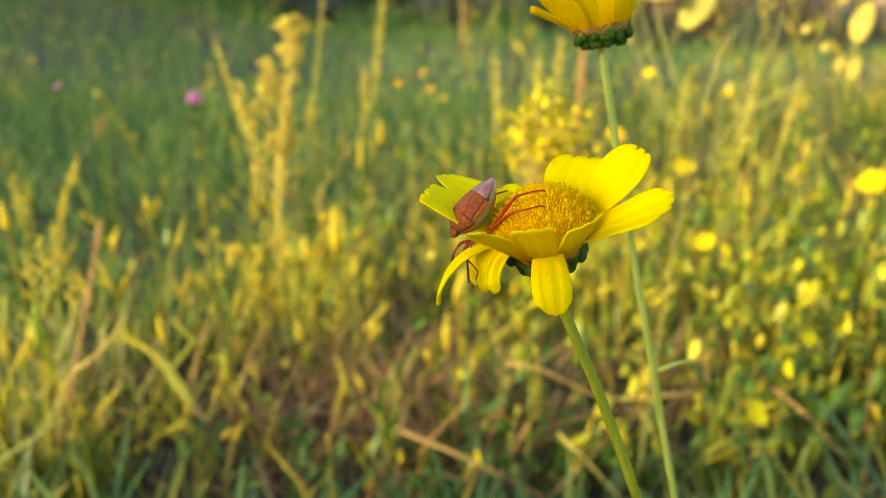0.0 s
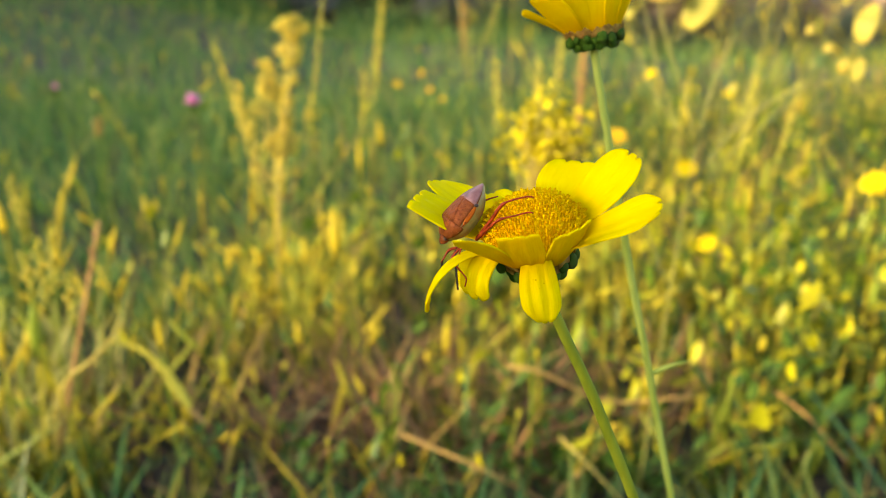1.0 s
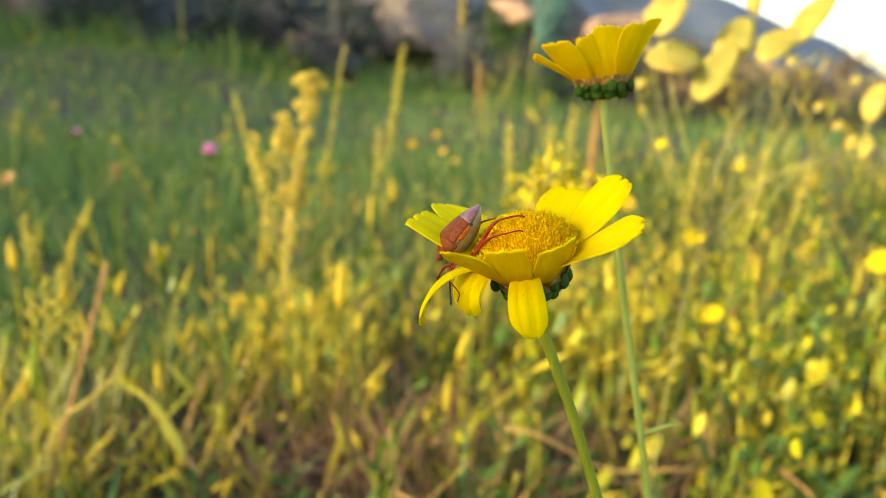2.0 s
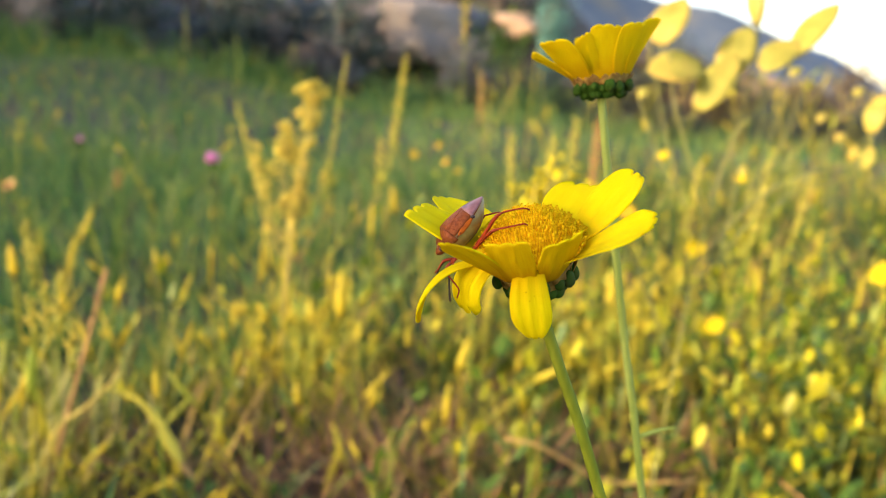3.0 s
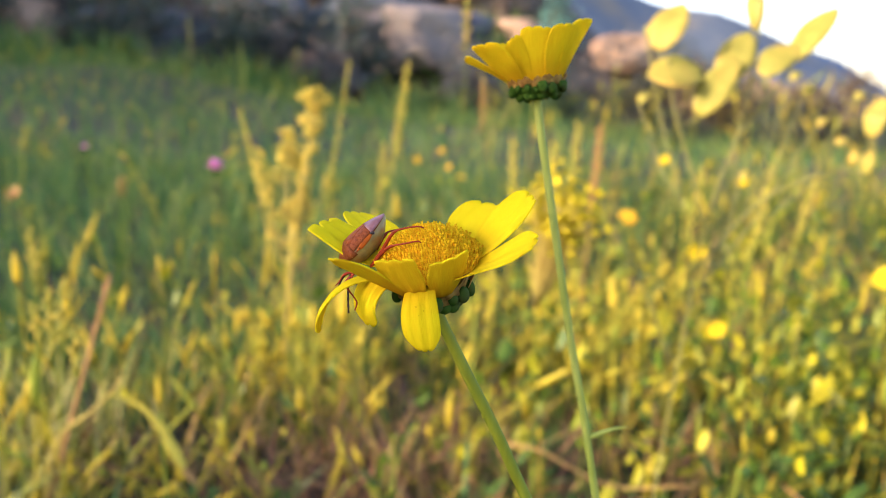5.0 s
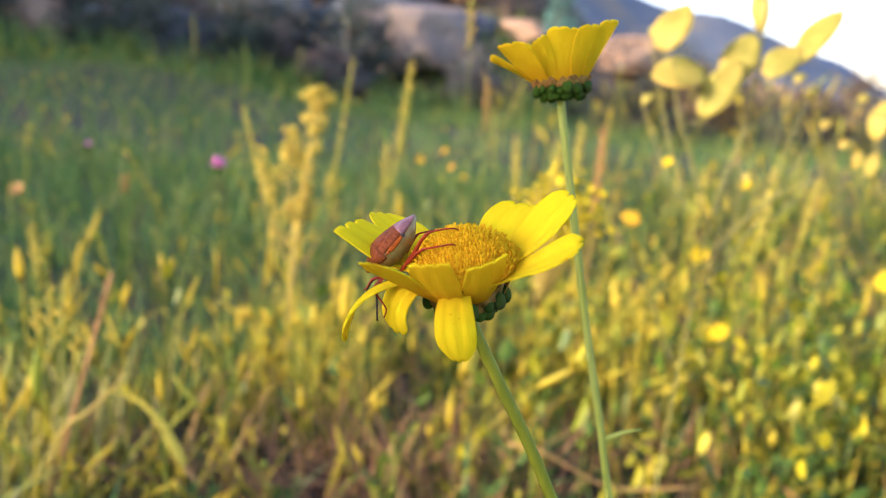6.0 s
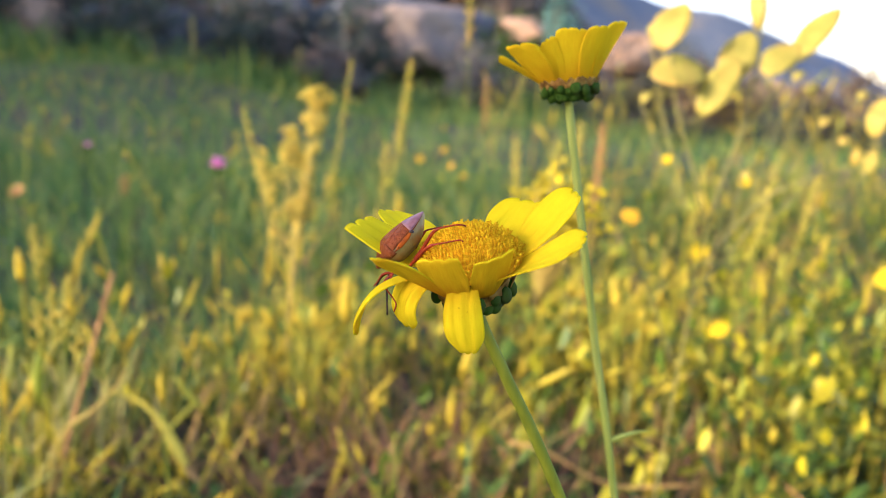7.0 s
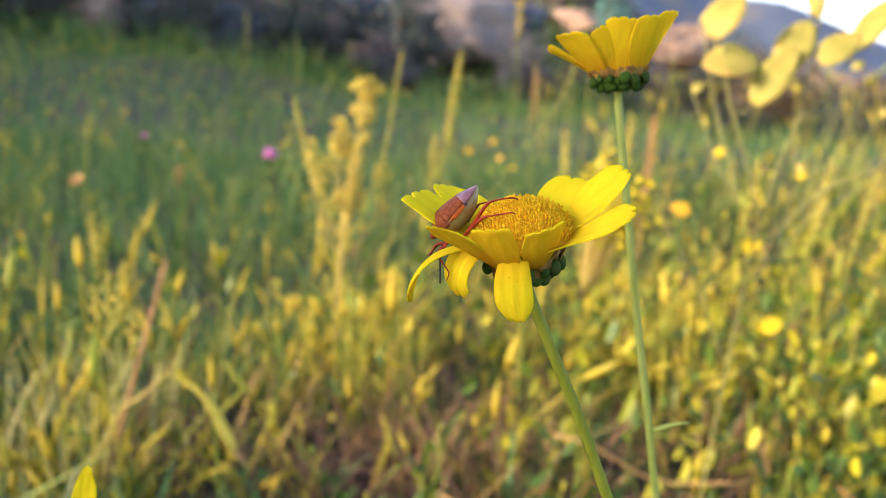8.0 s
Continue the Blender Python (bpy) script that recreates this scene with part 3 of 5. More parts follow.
def hill(name, x0, x1, y0, y1, height, material, label):
    """A ridge far behind the meadow; height(X, Y) gives its form."""
    n = 110
    X, Y = np.meshgrid(np.linspace(x0, x1, n), np.linspace(y0, y1, n), indexing="ij")
    V = np.stack([X, Y, height(X, Y)], -1).reshape(-1, 3)
    i = np.arange((n - 1) * (n - 1))
    a = (i // (n - 1)) * n + i % (n - 1)
    me = bpy.data.meshes.new(name)
    me.from_pydata(V.tolist(), [], np.stack([a, a + n, a + n + 1, a + 1], 1).tolist())
    me.materials.append(material)
    for p in me.polygons:
        p.use_smooth = True
    tagged(new(name, me), label, "hill", kind="structure")


def build_hills():
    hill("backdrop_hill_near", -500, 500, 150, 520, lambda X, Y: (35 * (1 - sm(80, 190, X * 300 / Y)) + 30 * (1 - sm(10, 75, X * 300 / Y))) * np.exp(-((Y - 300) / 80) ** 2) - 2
         + 0.9 * np.sin(X / 4.1) * np.sin(Y / 5.3) + 0.7 * np.sin(X / 2.3 + 1), M_HILL_NEAR, "scrub-covered olive-grey hillside behind the bank, tinted blue for haze")
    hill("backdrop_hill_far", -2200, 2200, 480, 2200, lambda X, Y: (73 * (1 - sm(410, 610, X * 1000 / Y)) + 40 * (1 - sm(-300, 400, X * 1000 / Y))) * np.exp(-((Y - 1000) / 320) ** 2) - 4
         + 2.5 * np.sin(X / 37) * np.sin(Y / 51), M_HILL, "wooded hill in the distance, tinted blue-grey for haze")


# ---- meadow growth ----
def scatter(n, y0, y1, wide=0.72, margin=0.12):
    """n places in the wedge of meadow between two distances, evenly spread."""
    y = np.sqrt(rng.uniform(y0 ** 2, y1 ** 2, n))
    x = rng.uniform(-1, 1, n) * (wide * y + margin)
    return x, y


def blades(x, y, h, w, lean, curl):
    """Bent tapering blades, seven points each."""
    n = len(x)
    az = rng.uniform(0, 2 * np.pi, n)
    d = np.stack([np.cos(az), np.sin(az), np.zeros(n)], 1)
    fa = az + np.pi / 2 + rng.normal(0, 0.5, n)
    s = np.stack([np.cos(fa), np.sin(fa), np.zeros(n)], 1)
    root = np.stack([x, y, ground_z(x, y) - 0.004], 1)
    out = []
    for u, ww in ((0, 0.8), (0.4, 1.0), (0.75, 0.7), (1.0, 0.0)):
        c = root + d * (h * (lean * u + curl * u * u))[:, None] + np.array([0, 0, 1.0]) * (h * (u - 0.35 * curl * u * u))[:, None]
        if ww:
            out += [c - s * (w * ww / 2)[:, None], c + s * (w * ww / 2)[:, None]]
        else:
            out.append(c)
    return np.stack(out, 1)


BLADE_F = [(0, 1, 3, 2), (2, 3, 5, 4), (4, 5, 6)]


def seedheads(x, y, h, w, hl, hw, lean):
    """Thin stalks, each with a plump spindle of seeds on top: 6 + 10 points."""
    n = len(x)
    az = rng.uniform(0, 2 * np.pi, n)
    d = np.stack([np.cos(az), np.sin(az), np.zeros(n)], 1)
    fa = rng.uniform(0, np.pi, n)
    s = np.stack([np.cos(fa), np.sin(fa), np.zeros(n)], 1)
    s2 = np.stack([-np.sin(fa), np.cos(fa), np.zeros(n)], 1)
    root = np.stack([x, y, ground_z(x, y) - 0.004], 1)
    zz = np.array([0, 0, 1.0])
    out = []
    for u in (0, 0.5, 1.0):
        c = root + d * (h * lean * u * u)[:, None] + zz * (h * u)[:, None]
        out += [c - s * (w / 2)[:, None], c + s * (w / 2)[:, None]]
    top = root + d * (h * lean)[:, None] + zz * h[:, None]
    ax = zz + d * (2.2 * lean)[:, None]
    ax /= np.linalg.norm(ax, axis=1)[:, None]
    out.append(top - ax * (0.1 * hl)[:, None])
    for u, q in ((0.3, 1.0), (0.7, 0.8)):
        c = top + ax * (hl * u)[:, None]
        for a, b in ((1, 0), (0, 1), (-1, 0), (0, -1)):
            out.append(c + (s * a + s2 * b) * (hw * q / 2)[:, None])
    out.append(top + ax * hl[:, None])
    return np.stack(out, 1)


SEED_F = ([(0, 1, 3, 2), (2, 3, 5, 4)] + [(6, 7 + k, 7 + (k + 1) % 4) for k in range(4)]
          + [(7 + k, 11 + k, 11 + (k + 1) % 4, 7 + (k + 1) % 4) for k in range(4)] + [(15, 11 + (k + 1) % 4, 11 + k) for k in range(4)])


def weed_leaves(x, y, h, size):
    """Oval leaves held up on short stalks: 8 points."""
    n = len(x)
    az = rng.uniform(0, 2 * np.pi, n)
    el = rng.uniform(0.1, 1.4, n)
    d = np.stack([np.cos(az) * np.cos(el), np.sin(az) * np.cos(el), np.sin(el)], 1)
    s = np.stack([-np.sin(az), np.cos(az), np.zeros(n)], 1)
    nr = np.cross(d, s)
    base = np.stack([x, y, ground_z(x, y) + h], 1)
    out = [base]
    for u, q in ((0.3, 0.20), (0.65, 0.22)):
        c = base + d * (size * u)[:, None]
        out += [c - s * (size * q)[:, None] - nr * (0.12 * size)[:, None], c, c + s * (size * q)[:, None] - nr * (0.12 * size)[:, None]]
    out.append(base + d * size[:, None])
    return np.stack(out, 1)


LEAF_F = [(0, 2, 1), (0, 3, 2), (1, 2, 5, 4), (2, 3, 6, 5), (4, 5, 7), (5, 6, 7)]


def thin(x, y, keep):
    k = rng.uniform(0, 1, len(x)) < keep(x, y)
    return x[k], y[k]


def clump(x, y):
    """Growth stands in uneven clumps a hand's width across."""
    a = np.sin(31 * x + 9 * y) * np.sin(27 * y - 8 * x + 1) + 0.7 * np.sin(57 * x - 21 * y + 2) * np.sin(49 * y + 17 * x) + 0.6 * np.sin(13 * x + 5 * y + 4) * np.sin(11 * y - 3 * x)
    return np.clip(0.22 + 1.0 * a, 0.03, 1)


def bare(x, y):
    """Share of growth: in clumps, and sparse on the trodden brown patch."""
    return clump(x, y) * (1 - 0.9 * np.exp(-((x + 0.07) / 0.16) ** 2 - ((y - 0.78) / 0.17) ** 2)) * (1 - 0.75 * np.exp(-((x + 0.27) / 0.07) ** 2 - ((y - 0.76) / 0.12) ** 2))


def greener(x, y):
    """Fresh green grass grows away to the left, its colour also standing for the shade there, drier and golden to the
    right.
    """
    return 0.25 + 0.75 * sm(0.0, 0.48, -x / np.maximum(y, 0.5) + 0.35 * np.clip(y - 1, -1, 1.2) + 0.35 * sm(2, 5, y)) * sm(0.3, 1.2, y) * (1 - 0.4 * np.exp(-((x + 0.40) / 0.2) ** 2 - ((y - 0.68) / 0.2) ** 2))


def u_(a, b, n):
    return rng.uniform(a, b, n)


def meadow():
    sets = [(15000, 0.42, 1.25, 0.0025, 0.0055, 0.8), (28000, 1.25, 3.2, 0.003, 0.006, 1.15), (34000, 3.2, 9.2, 0.005, 0.010, 1.2)]
    green, gold, dry = [], [], []
    for n, y0, y1, w0, w1, k in sets:
        x, y = thin(*scatter(n, y0, y1), bare)
        g = rng.uniform(0, 1, len(x)) < greener(x, y)
        h = k * u_(0.05, 0.17, len(x)) * np.clip((y - 0.25) / 0.5, 0.35, 1)
        V = blades(x, y, h, u_(w0, w1, len(x)), u_(0, 0.5, len(x)), u_(0, 0.6, len(x)))
        green.append(V[g])
        gold.append(V[~g])
        m = n // 13
        x, y = scatter(m, y0, y1)
        x, y = thin(x, y, lambda a, b: (1 - 0.85 * greener(a, b)) * (0.35 + 0.65 * bare(a, b)))
        m = len(x)
        h = k * u_(0.05, 0.22, m) * np.clip((y - 0.25) / 0.5, 0.3, 1)
        dry.append(blades(x, y, h, u_(w0, w1, m) * 0.8, u_(0, 0.7, m), u_(0, 0.6, m)))
    m = 110
    x, y = rng.normal(-0.05, 0.13, m), rng.normal(0.80, 0.10, m)
    dry.append(blades(x, y, u_(0.03, 0.13, m), u_(0.002, 0.004, m), u_(0, 1.2, m), u_(0, 0.9, m)))
    # reddish dead blades on the bare patch, and pale ones leaning at its far end
    red = []
    for n, cx, cy, sx, sy in ((210, -0.13, 0.72, 0.10, 0.09), (130, 0.04, 0.68, 0.07, 0.06), (110, 0.12, 0.85, 0.12, 0.12)):
        x, y = rng.normal(cx, sx, n), rng.normal(cy, sy, n)
        k = y > 0.5
        x, y, n = x[k], y[k], int(k.sum())
        red.append(blades(x, y, u_(0.03, 0.13, n) * np.clip((y - 0.2) / 0.5, 0.3, 1), u_(0.002, 0.0055, n), u_(0, 1.3, n), u_(0, 1.2, n)))
    stuff("dead_grass", np.concatenate(red), BLADE_F, M_DEAD, "reddish brown dead grass blades", "grass")
    n = 190
    x, y = rng.normal(-0.395, 0.055, n), rng.uniform(0.56, 0.80, n)
    stuff("pale_grass", blades(x, y, u_(0.07, 0.17, n), u_(0.003, 0.006, n), u_(0, 0.5, n), u_(0, 0.5, n)), BLADE_F, M_PALEGRASS, "pale straw-yellow grass blades", "grass")
    m = 700
    x, y = rng.uniform(-0.62, -0.2, m), rng.uniform(0.52, 0.8, m)
    x, y = thin(x, y, clump)
    m = len(x)
    gold.append(blades(x, y, u_(0.05, 0.13, m), u_(0.003, 0.006, m), u_(0, 0.4, m), u_(0, 0.5, m)))
    # growth round about, thinning out with distance
    n = 150000
    r, a = 0.10 + 9.5 * rng.uniform(0, 1, n) ** 1.5, rng.uniform(0, 2 * np.pi, n)
    x, y = r * np.cos(a), 0.3 + r * np.sin(a)
    k = (np.abs(x) > 0.72 * y + 0.12) | (y < 0.45)
    k &= np.hypot(x, y) > 0.06
    x, y = x[k], y[k]
    k = rng.uniform(0, 1, len(x)) < 0.35 + 0.4 * sm(-1.0, 1.0, x)
    tall = 0.35 + 0.65 * sm(0.2, 0.6, np.hypot(x, y))
    gold.append(blades(x[k], y[k], tall[k] * u_(0.05, 0.17, k.sum()), u_(0.004, 0.009, k.sum()), u_(0, 0.8, k.sum()), u_(0, 0.9, k.sum())))
    x, y, tall = x[~k], y[~k], tall[~k]
    green.append(blades(x, y, tall * u_(0.05, 0.17, len(x)), u_(0.004, 0.009, len(x)), u_(0, 0.8, len(x)), u_(0, 0.9, len(x))))
    # taller tufts along the foot of the bank
    n = 9000
    x, y = rng.uniform(-6.5, 1.0, n), rng.uniform(7.2, 10.2, n)
    x, y = thin(x, y, lambda a, b: np.clip(0.1 + 1.1 * np.sin(2.3 * a + 1.1 * b) * np.sin(3.1 * b - 1.7 * a + 1), 0.02, 1))
    green.append(blades(x, y, u_(0.15, 0.5, len(x)), u_(0.012, 0.026, len(x)), u_(0, 0.7, len(x)), u_(0, 0.9, len(x))))
    stuff("grass", np.concatenate(green), BLADE_F, M_FRESH, "fresh green meadow grass", "grass")
    stuff("grass", np.concatenate(gold), BLADE_F, M_GRASS, "yellow-green sunlit meadow grass", "grass")
    stuff("dry_grass", np.concatenate(dry), BLADE_F, M_DRY, "dry straw-coloured grass blades", "grass")
    heads = []
    for n, y0, y1, k in ((4200, 0.5, 1.3, 1.0), (3000, 1.3, 3.2, 1.15), (1300, 3.2, 8.5, 1.4)):
        x, y = scatter(n, y0, y1)
        x, y = thin(x, y, lambda a, b: (1 - (0.74 + 0.18 * sm(0.9, 1.6, b)) * greener(a, b)) * bare(a + 0.05, b) * (0.5 + 0.45 * sm(-0.20, 0.15, a / b)) * sm(0.52, 0.72, b))
        m = len(x)
        h = k * (0.05 + 0.17 * rng.uniform(0, 1, m) ** 1.5) * np.clip((y - 0.2) / 0.6, 0.3, 1)
        hl = 0.009 + 0.055 * rng.uniform(0, 1, m) ** 2.2
        heads.append(seedheads(x, y, h, u_(0.0010, 0.0016, m) * k, hl, (0.0028 + 0.10 * hl) * u_(0.6, 1.5, m), rng.uniform(0, 1, m) ** 2 * 1.3))
    x, y = thin(rng.uniform(-0.62, -0.1, 150), rng.uniform(0.55, 0.95, 150), bare)
    m = len(x)
    heads.append(seedheads(x, y, u_(0.06, 0.19, m), u_(0.0012, 0.002, m), u_(0.03, 0.065, m), u_(0.004, 0.008, m), u_(0, 0.4, m)))
    # low sunlit growth at the near edge, and a golden tuft beside the bare patch
    x, y = thin(rng.uniform(-0.52, -0.14, 520), rng.uniform(0.48, 0.70, 520), lambda a, b: (0.25 + 0.75 * clump(a, b)) * ((b > 0.585) | (np.abs(a + 0.185) > 0.055)))
    m = len(x)
    heads.append(seedheads(x, y, u_(0.03, 0.10, m), u_(0.0012, 0.002, m), 0.008 + 0.04 * rng.uniform(0, 1, m) ** 2, u_(0.003, 0.0075, m), u_(0, 1.0, m)))
    m = 170
    x, y = rng.normal(0.20, 0.07, m), rng.normal(1.08, 0.11, m)
    heads.append(seedheads(x, y, u_(0.08, 0.20, m), u_(0.0012, 0.002, m), u_(0.014, 0.034, m), u_(0.0045, 0.009, m), u_(0, 0.6, m)))
    m = 110
    x, y = rng.normal(-0.165, 0.055, m), rng.normal(0.91, 0.07, m)
    heads.append(seedheads(x, y, u_(0.06, 0.17, m), u_(0.0012, 0.002, m), u_(0.014, 0.034, m), u_(0.0045, 0.008, m), u_(0, 0.6, m)))
    # pale flecks over the green grass
    x, y = thin(*scatter(560, 0.95, 1.9), lambda a, b: sm(0.05, 0.25, -a / b) * clump(a * 0.7, b * 0.7))
    m = len(x)
    heads.append(seedheads(x, y, u_(0.08, 0.20, m), u_(0.001, 0.002, m), u_(0.016, 0.040, m), u_(0.005, 0.011, m), u_(0, 0.7, m)))
    x, y = thin(*scatter(1500, 1.7, 7.0), lambda a, b: 0.9 * sm(0.0, 0.3, -a / b) * clump(a * 0.4, b * 0.4))
    m = len(x)
    heads.append(seedheads(x, y, u_(0.10, 0.26, m), u_(0.002, 0.003, m), u_(0.02, 0.05, m), u_(0.008, 0.016, m), u_(0, 0.6, m)))
    # sparse taller stalks over the drier part
    n = 260
    x, y = scatter(n, 1.6, 6.5)
    x, y = thin(x, y, lambda a, b: sm(-0.15, 0.2, a / b))
    m = len(x)
    heads.append(seedheads(x, y, u_(0.24, 0.50, m), u_(0.0025, 0.004, m), u_(0.03, 0.07, m), u_(0.008, 0.014, m), u_(0, 0.5, m)))
    stuff("seed_grass", np.concatenate(heads), SEED_F, M_SEED, "golden seed heads of meadow grass", "grass")
    leaves = []
    for n, y0, y1, a, b in ((7000, 0.56, 1.2, 0.009, 0.024), (6000, 1.2, 3.2, 0.012, 0.026)):
        x, y = thin(*scatter(n, y0, y1), lambda p, q: bare(p, q) * (0.16 + 0.84 * sm(-0.3, 0.25, p / q)) * (0.4 + 0.6 * sm(0.58, 0.75, q)))
        m = len(x)
        leaves.append(weed_leaves(x, y, u_(0.01, 0.15, m) * np.clip((y - 0.25) / 0.5, 0.3, 1), u_(a, b, m) * rng.choice([0.8, 1.2, 1.6], m)))
    x, y = thin(*scatter(5000, 0.6, 1.15), lambda p, q: clump(p + 0.03, q) * sm(0.15, 0.4, p / q))
    m = len(x)
    leaves.append(weed_leaves(x, y, u_(0.06, 0.16, m) * np.clip((y - 0.25) / 0.5, 0.3, 1), u_(0.012, 0.026, m)))
    x, y = rng.normal(0.42, 0.10, 230), rng.normal(0.92, 0.10, 230)
    leaves.append(weed_leaves(x, y, u_(0.06, 0.18, 230), u_(0.012, 0.032, 230)))
    x, y = thin(*scatter(5000, 1.0, 2.3), lambda p, q: clump(p, q - 0.02) * sm(0.22, 0.42, p / q))
    m = len(x)
    leaves.append(weed_leaves(x, y, u_(0.08, 0.20, m), u_(0.012, 0.028, m)))
    # low green growth at the near edge
    x, y = thin(rng.uniform(-0.26, 0.30, 1500), rng.uniform(0.47, 0.68, 1500), lambda p, q: clump(p - 0.04, q + 0.05))
    m = len(x)
    low = weed_leaves(x, y, u_(0.004, 0.055, m), u_(0.010, 0.024, m))
    stuff("ground_leaves", low, LEAF_F, M_BROAD, "low green leaves under the dry grass", "weeds")
    stuff("weed_leaves", np.concatenate(leaves), LEAF_F, M_WEED, "small green and yellow-green weed leaves", "weeds")


# ---- plants of the meadow that stand out singly ----
def flat_petal(bm, m, length, width, rise, bend=0.0):
    """A small plain petal in six quads, along +X of m, lifted by rise degrees and bending."""
    rows, x, z = [], 0.0, 0.0
    for i in range(5):
        u = i / 4
        e = radians(rise + bend * u)
        if i:
            x += length / 4 * math.cos(e)
            z += length / 4 * math.sin(e)
        w = width / 2 * (0.45 + 0.85 * math.sin(math.pi * (0.12 + 0.68 * u)) - 0.3) * (1 if i < 4 else 0.75)
        rows.append([bm.verts.new(m @ Vector((x, s * w, z + 0.12 * abs(s) * w))) for s in (-1, 0, 1)])
    for a, b in zip(rows, rows[1:]):
        for k in range(2):
            bm.faces.new((a[k], a[k + 1], b[k + 1], b[k]))
    return bm


def stem_part(thing, top, base, r, material, bow=0.03, label=""):
    top, base = Vector(top), Vector(base)
    mid = (top + base) / 2 + Vector((bow, bow * 0.4, 0))
    q = spline([base, mid, top], 5)
    bm = bmesh.new()
    tube(bm, q, [r * (1.15 - 0.4 * i / (len(q) - 1)) for i in range(len(q))], 6)
    return part("stem", bm, material, thing, label)


def small_flower(x, y, z, r, material, label, n=8, rise=15, tilt=(-25, 0), foot=(0.0, 0.02), disc=False, name="wildflower"):
    """A meadow flower: petals round a disc, on a stem that stands on the ground."""
    thing = tagged(new(name), label, "flower", group="wildflowers")
    bx, by = x + foot[0], y + foot[1]
    gz = float(ground_z(bx, by))
    thing.matrix_basis = Matrix.Translation((bx, by, gz))
    top = Vector((x - bx, y - by, z - gz))
    stem_part(thing, top, (0, 0, -0.01), 0.0005, M_STEM, 0.006)
    m = Matrix.Translation(top) @ Matrix.Rotation(radians(tilt[0]), 4, "X") @ Matrix.Rotation(radians(tilt[1]), 4, "Y")
    for k in range(n):
        bm = bmesh.new()
        mm = m @ Matrix.Rotation(2 * math.pi * k / n, 4, "Z") @ Matrix.Translation((r * 0.22, 0, 0))
        part("petal", flat_petal(bm, mm, r * 0.8, r * (4.6 if n > 6 else 3.2) / n, rise + rng.uniform(-9, 9), rng.uniform(-20, 5)), material, thing, solid=0.0003)
    bm = bmesh.new()
    bead(bm, m, r * 0.34, r * 0.34, r * 0.2)
    part("disc", bm, M_CORE if disc else material, thing)
    return thing


def pink_flower(x, y, z, s=1.0):
    """A tufted pink head of many narrow petals."""
    thing = tagged(new("pink_flower"), "small pink tufted flower on a thin stem in green grass", "flower")
    gz = float(ground_z(x, y))
    thing.matrix_basis = Matrix.Translation((x, y, gz))
    top = Vector((0, 0, z - gz))
    stem_part(thing, top, (0.01, 0.02, -0.01), 0.0012, M_STEM, 0.008)
    for k in range(22):
        bm = bmesh.new()
        mm = Matrix.Translation(top) @ Matrix.Rotation(k * 2.4, 4, "Z")
        part("petal", flat_petal(bm, mm, s * (0.014 + 0.003 * (k % 3)), s * 0.008, 5 + 70 * (k / 22), 10), M_PINK, thing, solid=0.0003)
    bm = bmesh.new()
    bead(bm, Matrix.Translation(top + Vector((0, 0, -0.004))), 0.005, 0.005, 0.008)
    part("calyx", bm, M_BRACT, thing)


def seed_stalk(x, y, ztop, dx, length, width, material, label, head_material=None, r=0.0009, dy=0.0):
    """A grass stalk that ends in a long spike of overlapping spikelets."""
    thing = tagged(new("grass_stalk"), label, "grass stalk", group="tall grass stalks")
    bx, by = x - dx, y - dy
    gz = float(ground_z(bx, by))
    thing.matrix_basis = Matrix.Translation((bx, by, gz))
    top = Vector((dx, dy, ztop - gz))
    base = Vector((0, 0, -0.01))
    stem_part(thing, top, base, r, M_STEM if material == M_STALK else material, 0.0)
    d = (top - base).normalized()
    side = d.cross(Vector((0, 1, 0))).normalized()
    bm = bmesh.new()
    n = max(8, int(length / 0.0045))
    for k in range(n):
        u = k / n
        c = top - d * length * (1 - u)
        w = width * (0.55 + 0.45 * math.sin(math.pi * (0.1 + 0.8 * u)))
        a = k * 2.4
        o = side * math.cos(a) + Vector((0, 1, 0)) * math.sin(a)
        ax = (d * 0.9 + o * 0.45).normalized()
        q = ax.to_track_quat("Z", "Y").to_matrix().to_4x4()
        bead_small(bm, Matrix.Translation(c + o * w * 0.28) @ q, w * 0.24, 0.007)
    part("seed_head", bm, head_material or material, thing, "spike of golden spikelets")
    return thing


def bead_small(bm, m, r, h):
    """A spindle of eight faces."""
    a, b = bm.verts.new(m @ Vector((0, 0, -h * 0.6))), bm.verts.new(m @ Vector((0, 0, h)))
    ring = [bm.verts.new(m @ Vector((r * math.cos(k * math.pi / 2), r * math.sin(k * math.pi / 2), 0))) for k in range(4)]
    for k in range(4):
        bm.faces.new((a, ring[(k + 1) % 4], ring[k]))
        bm.faces.new((b, ring[k], ring[(k + 1) % 4]))


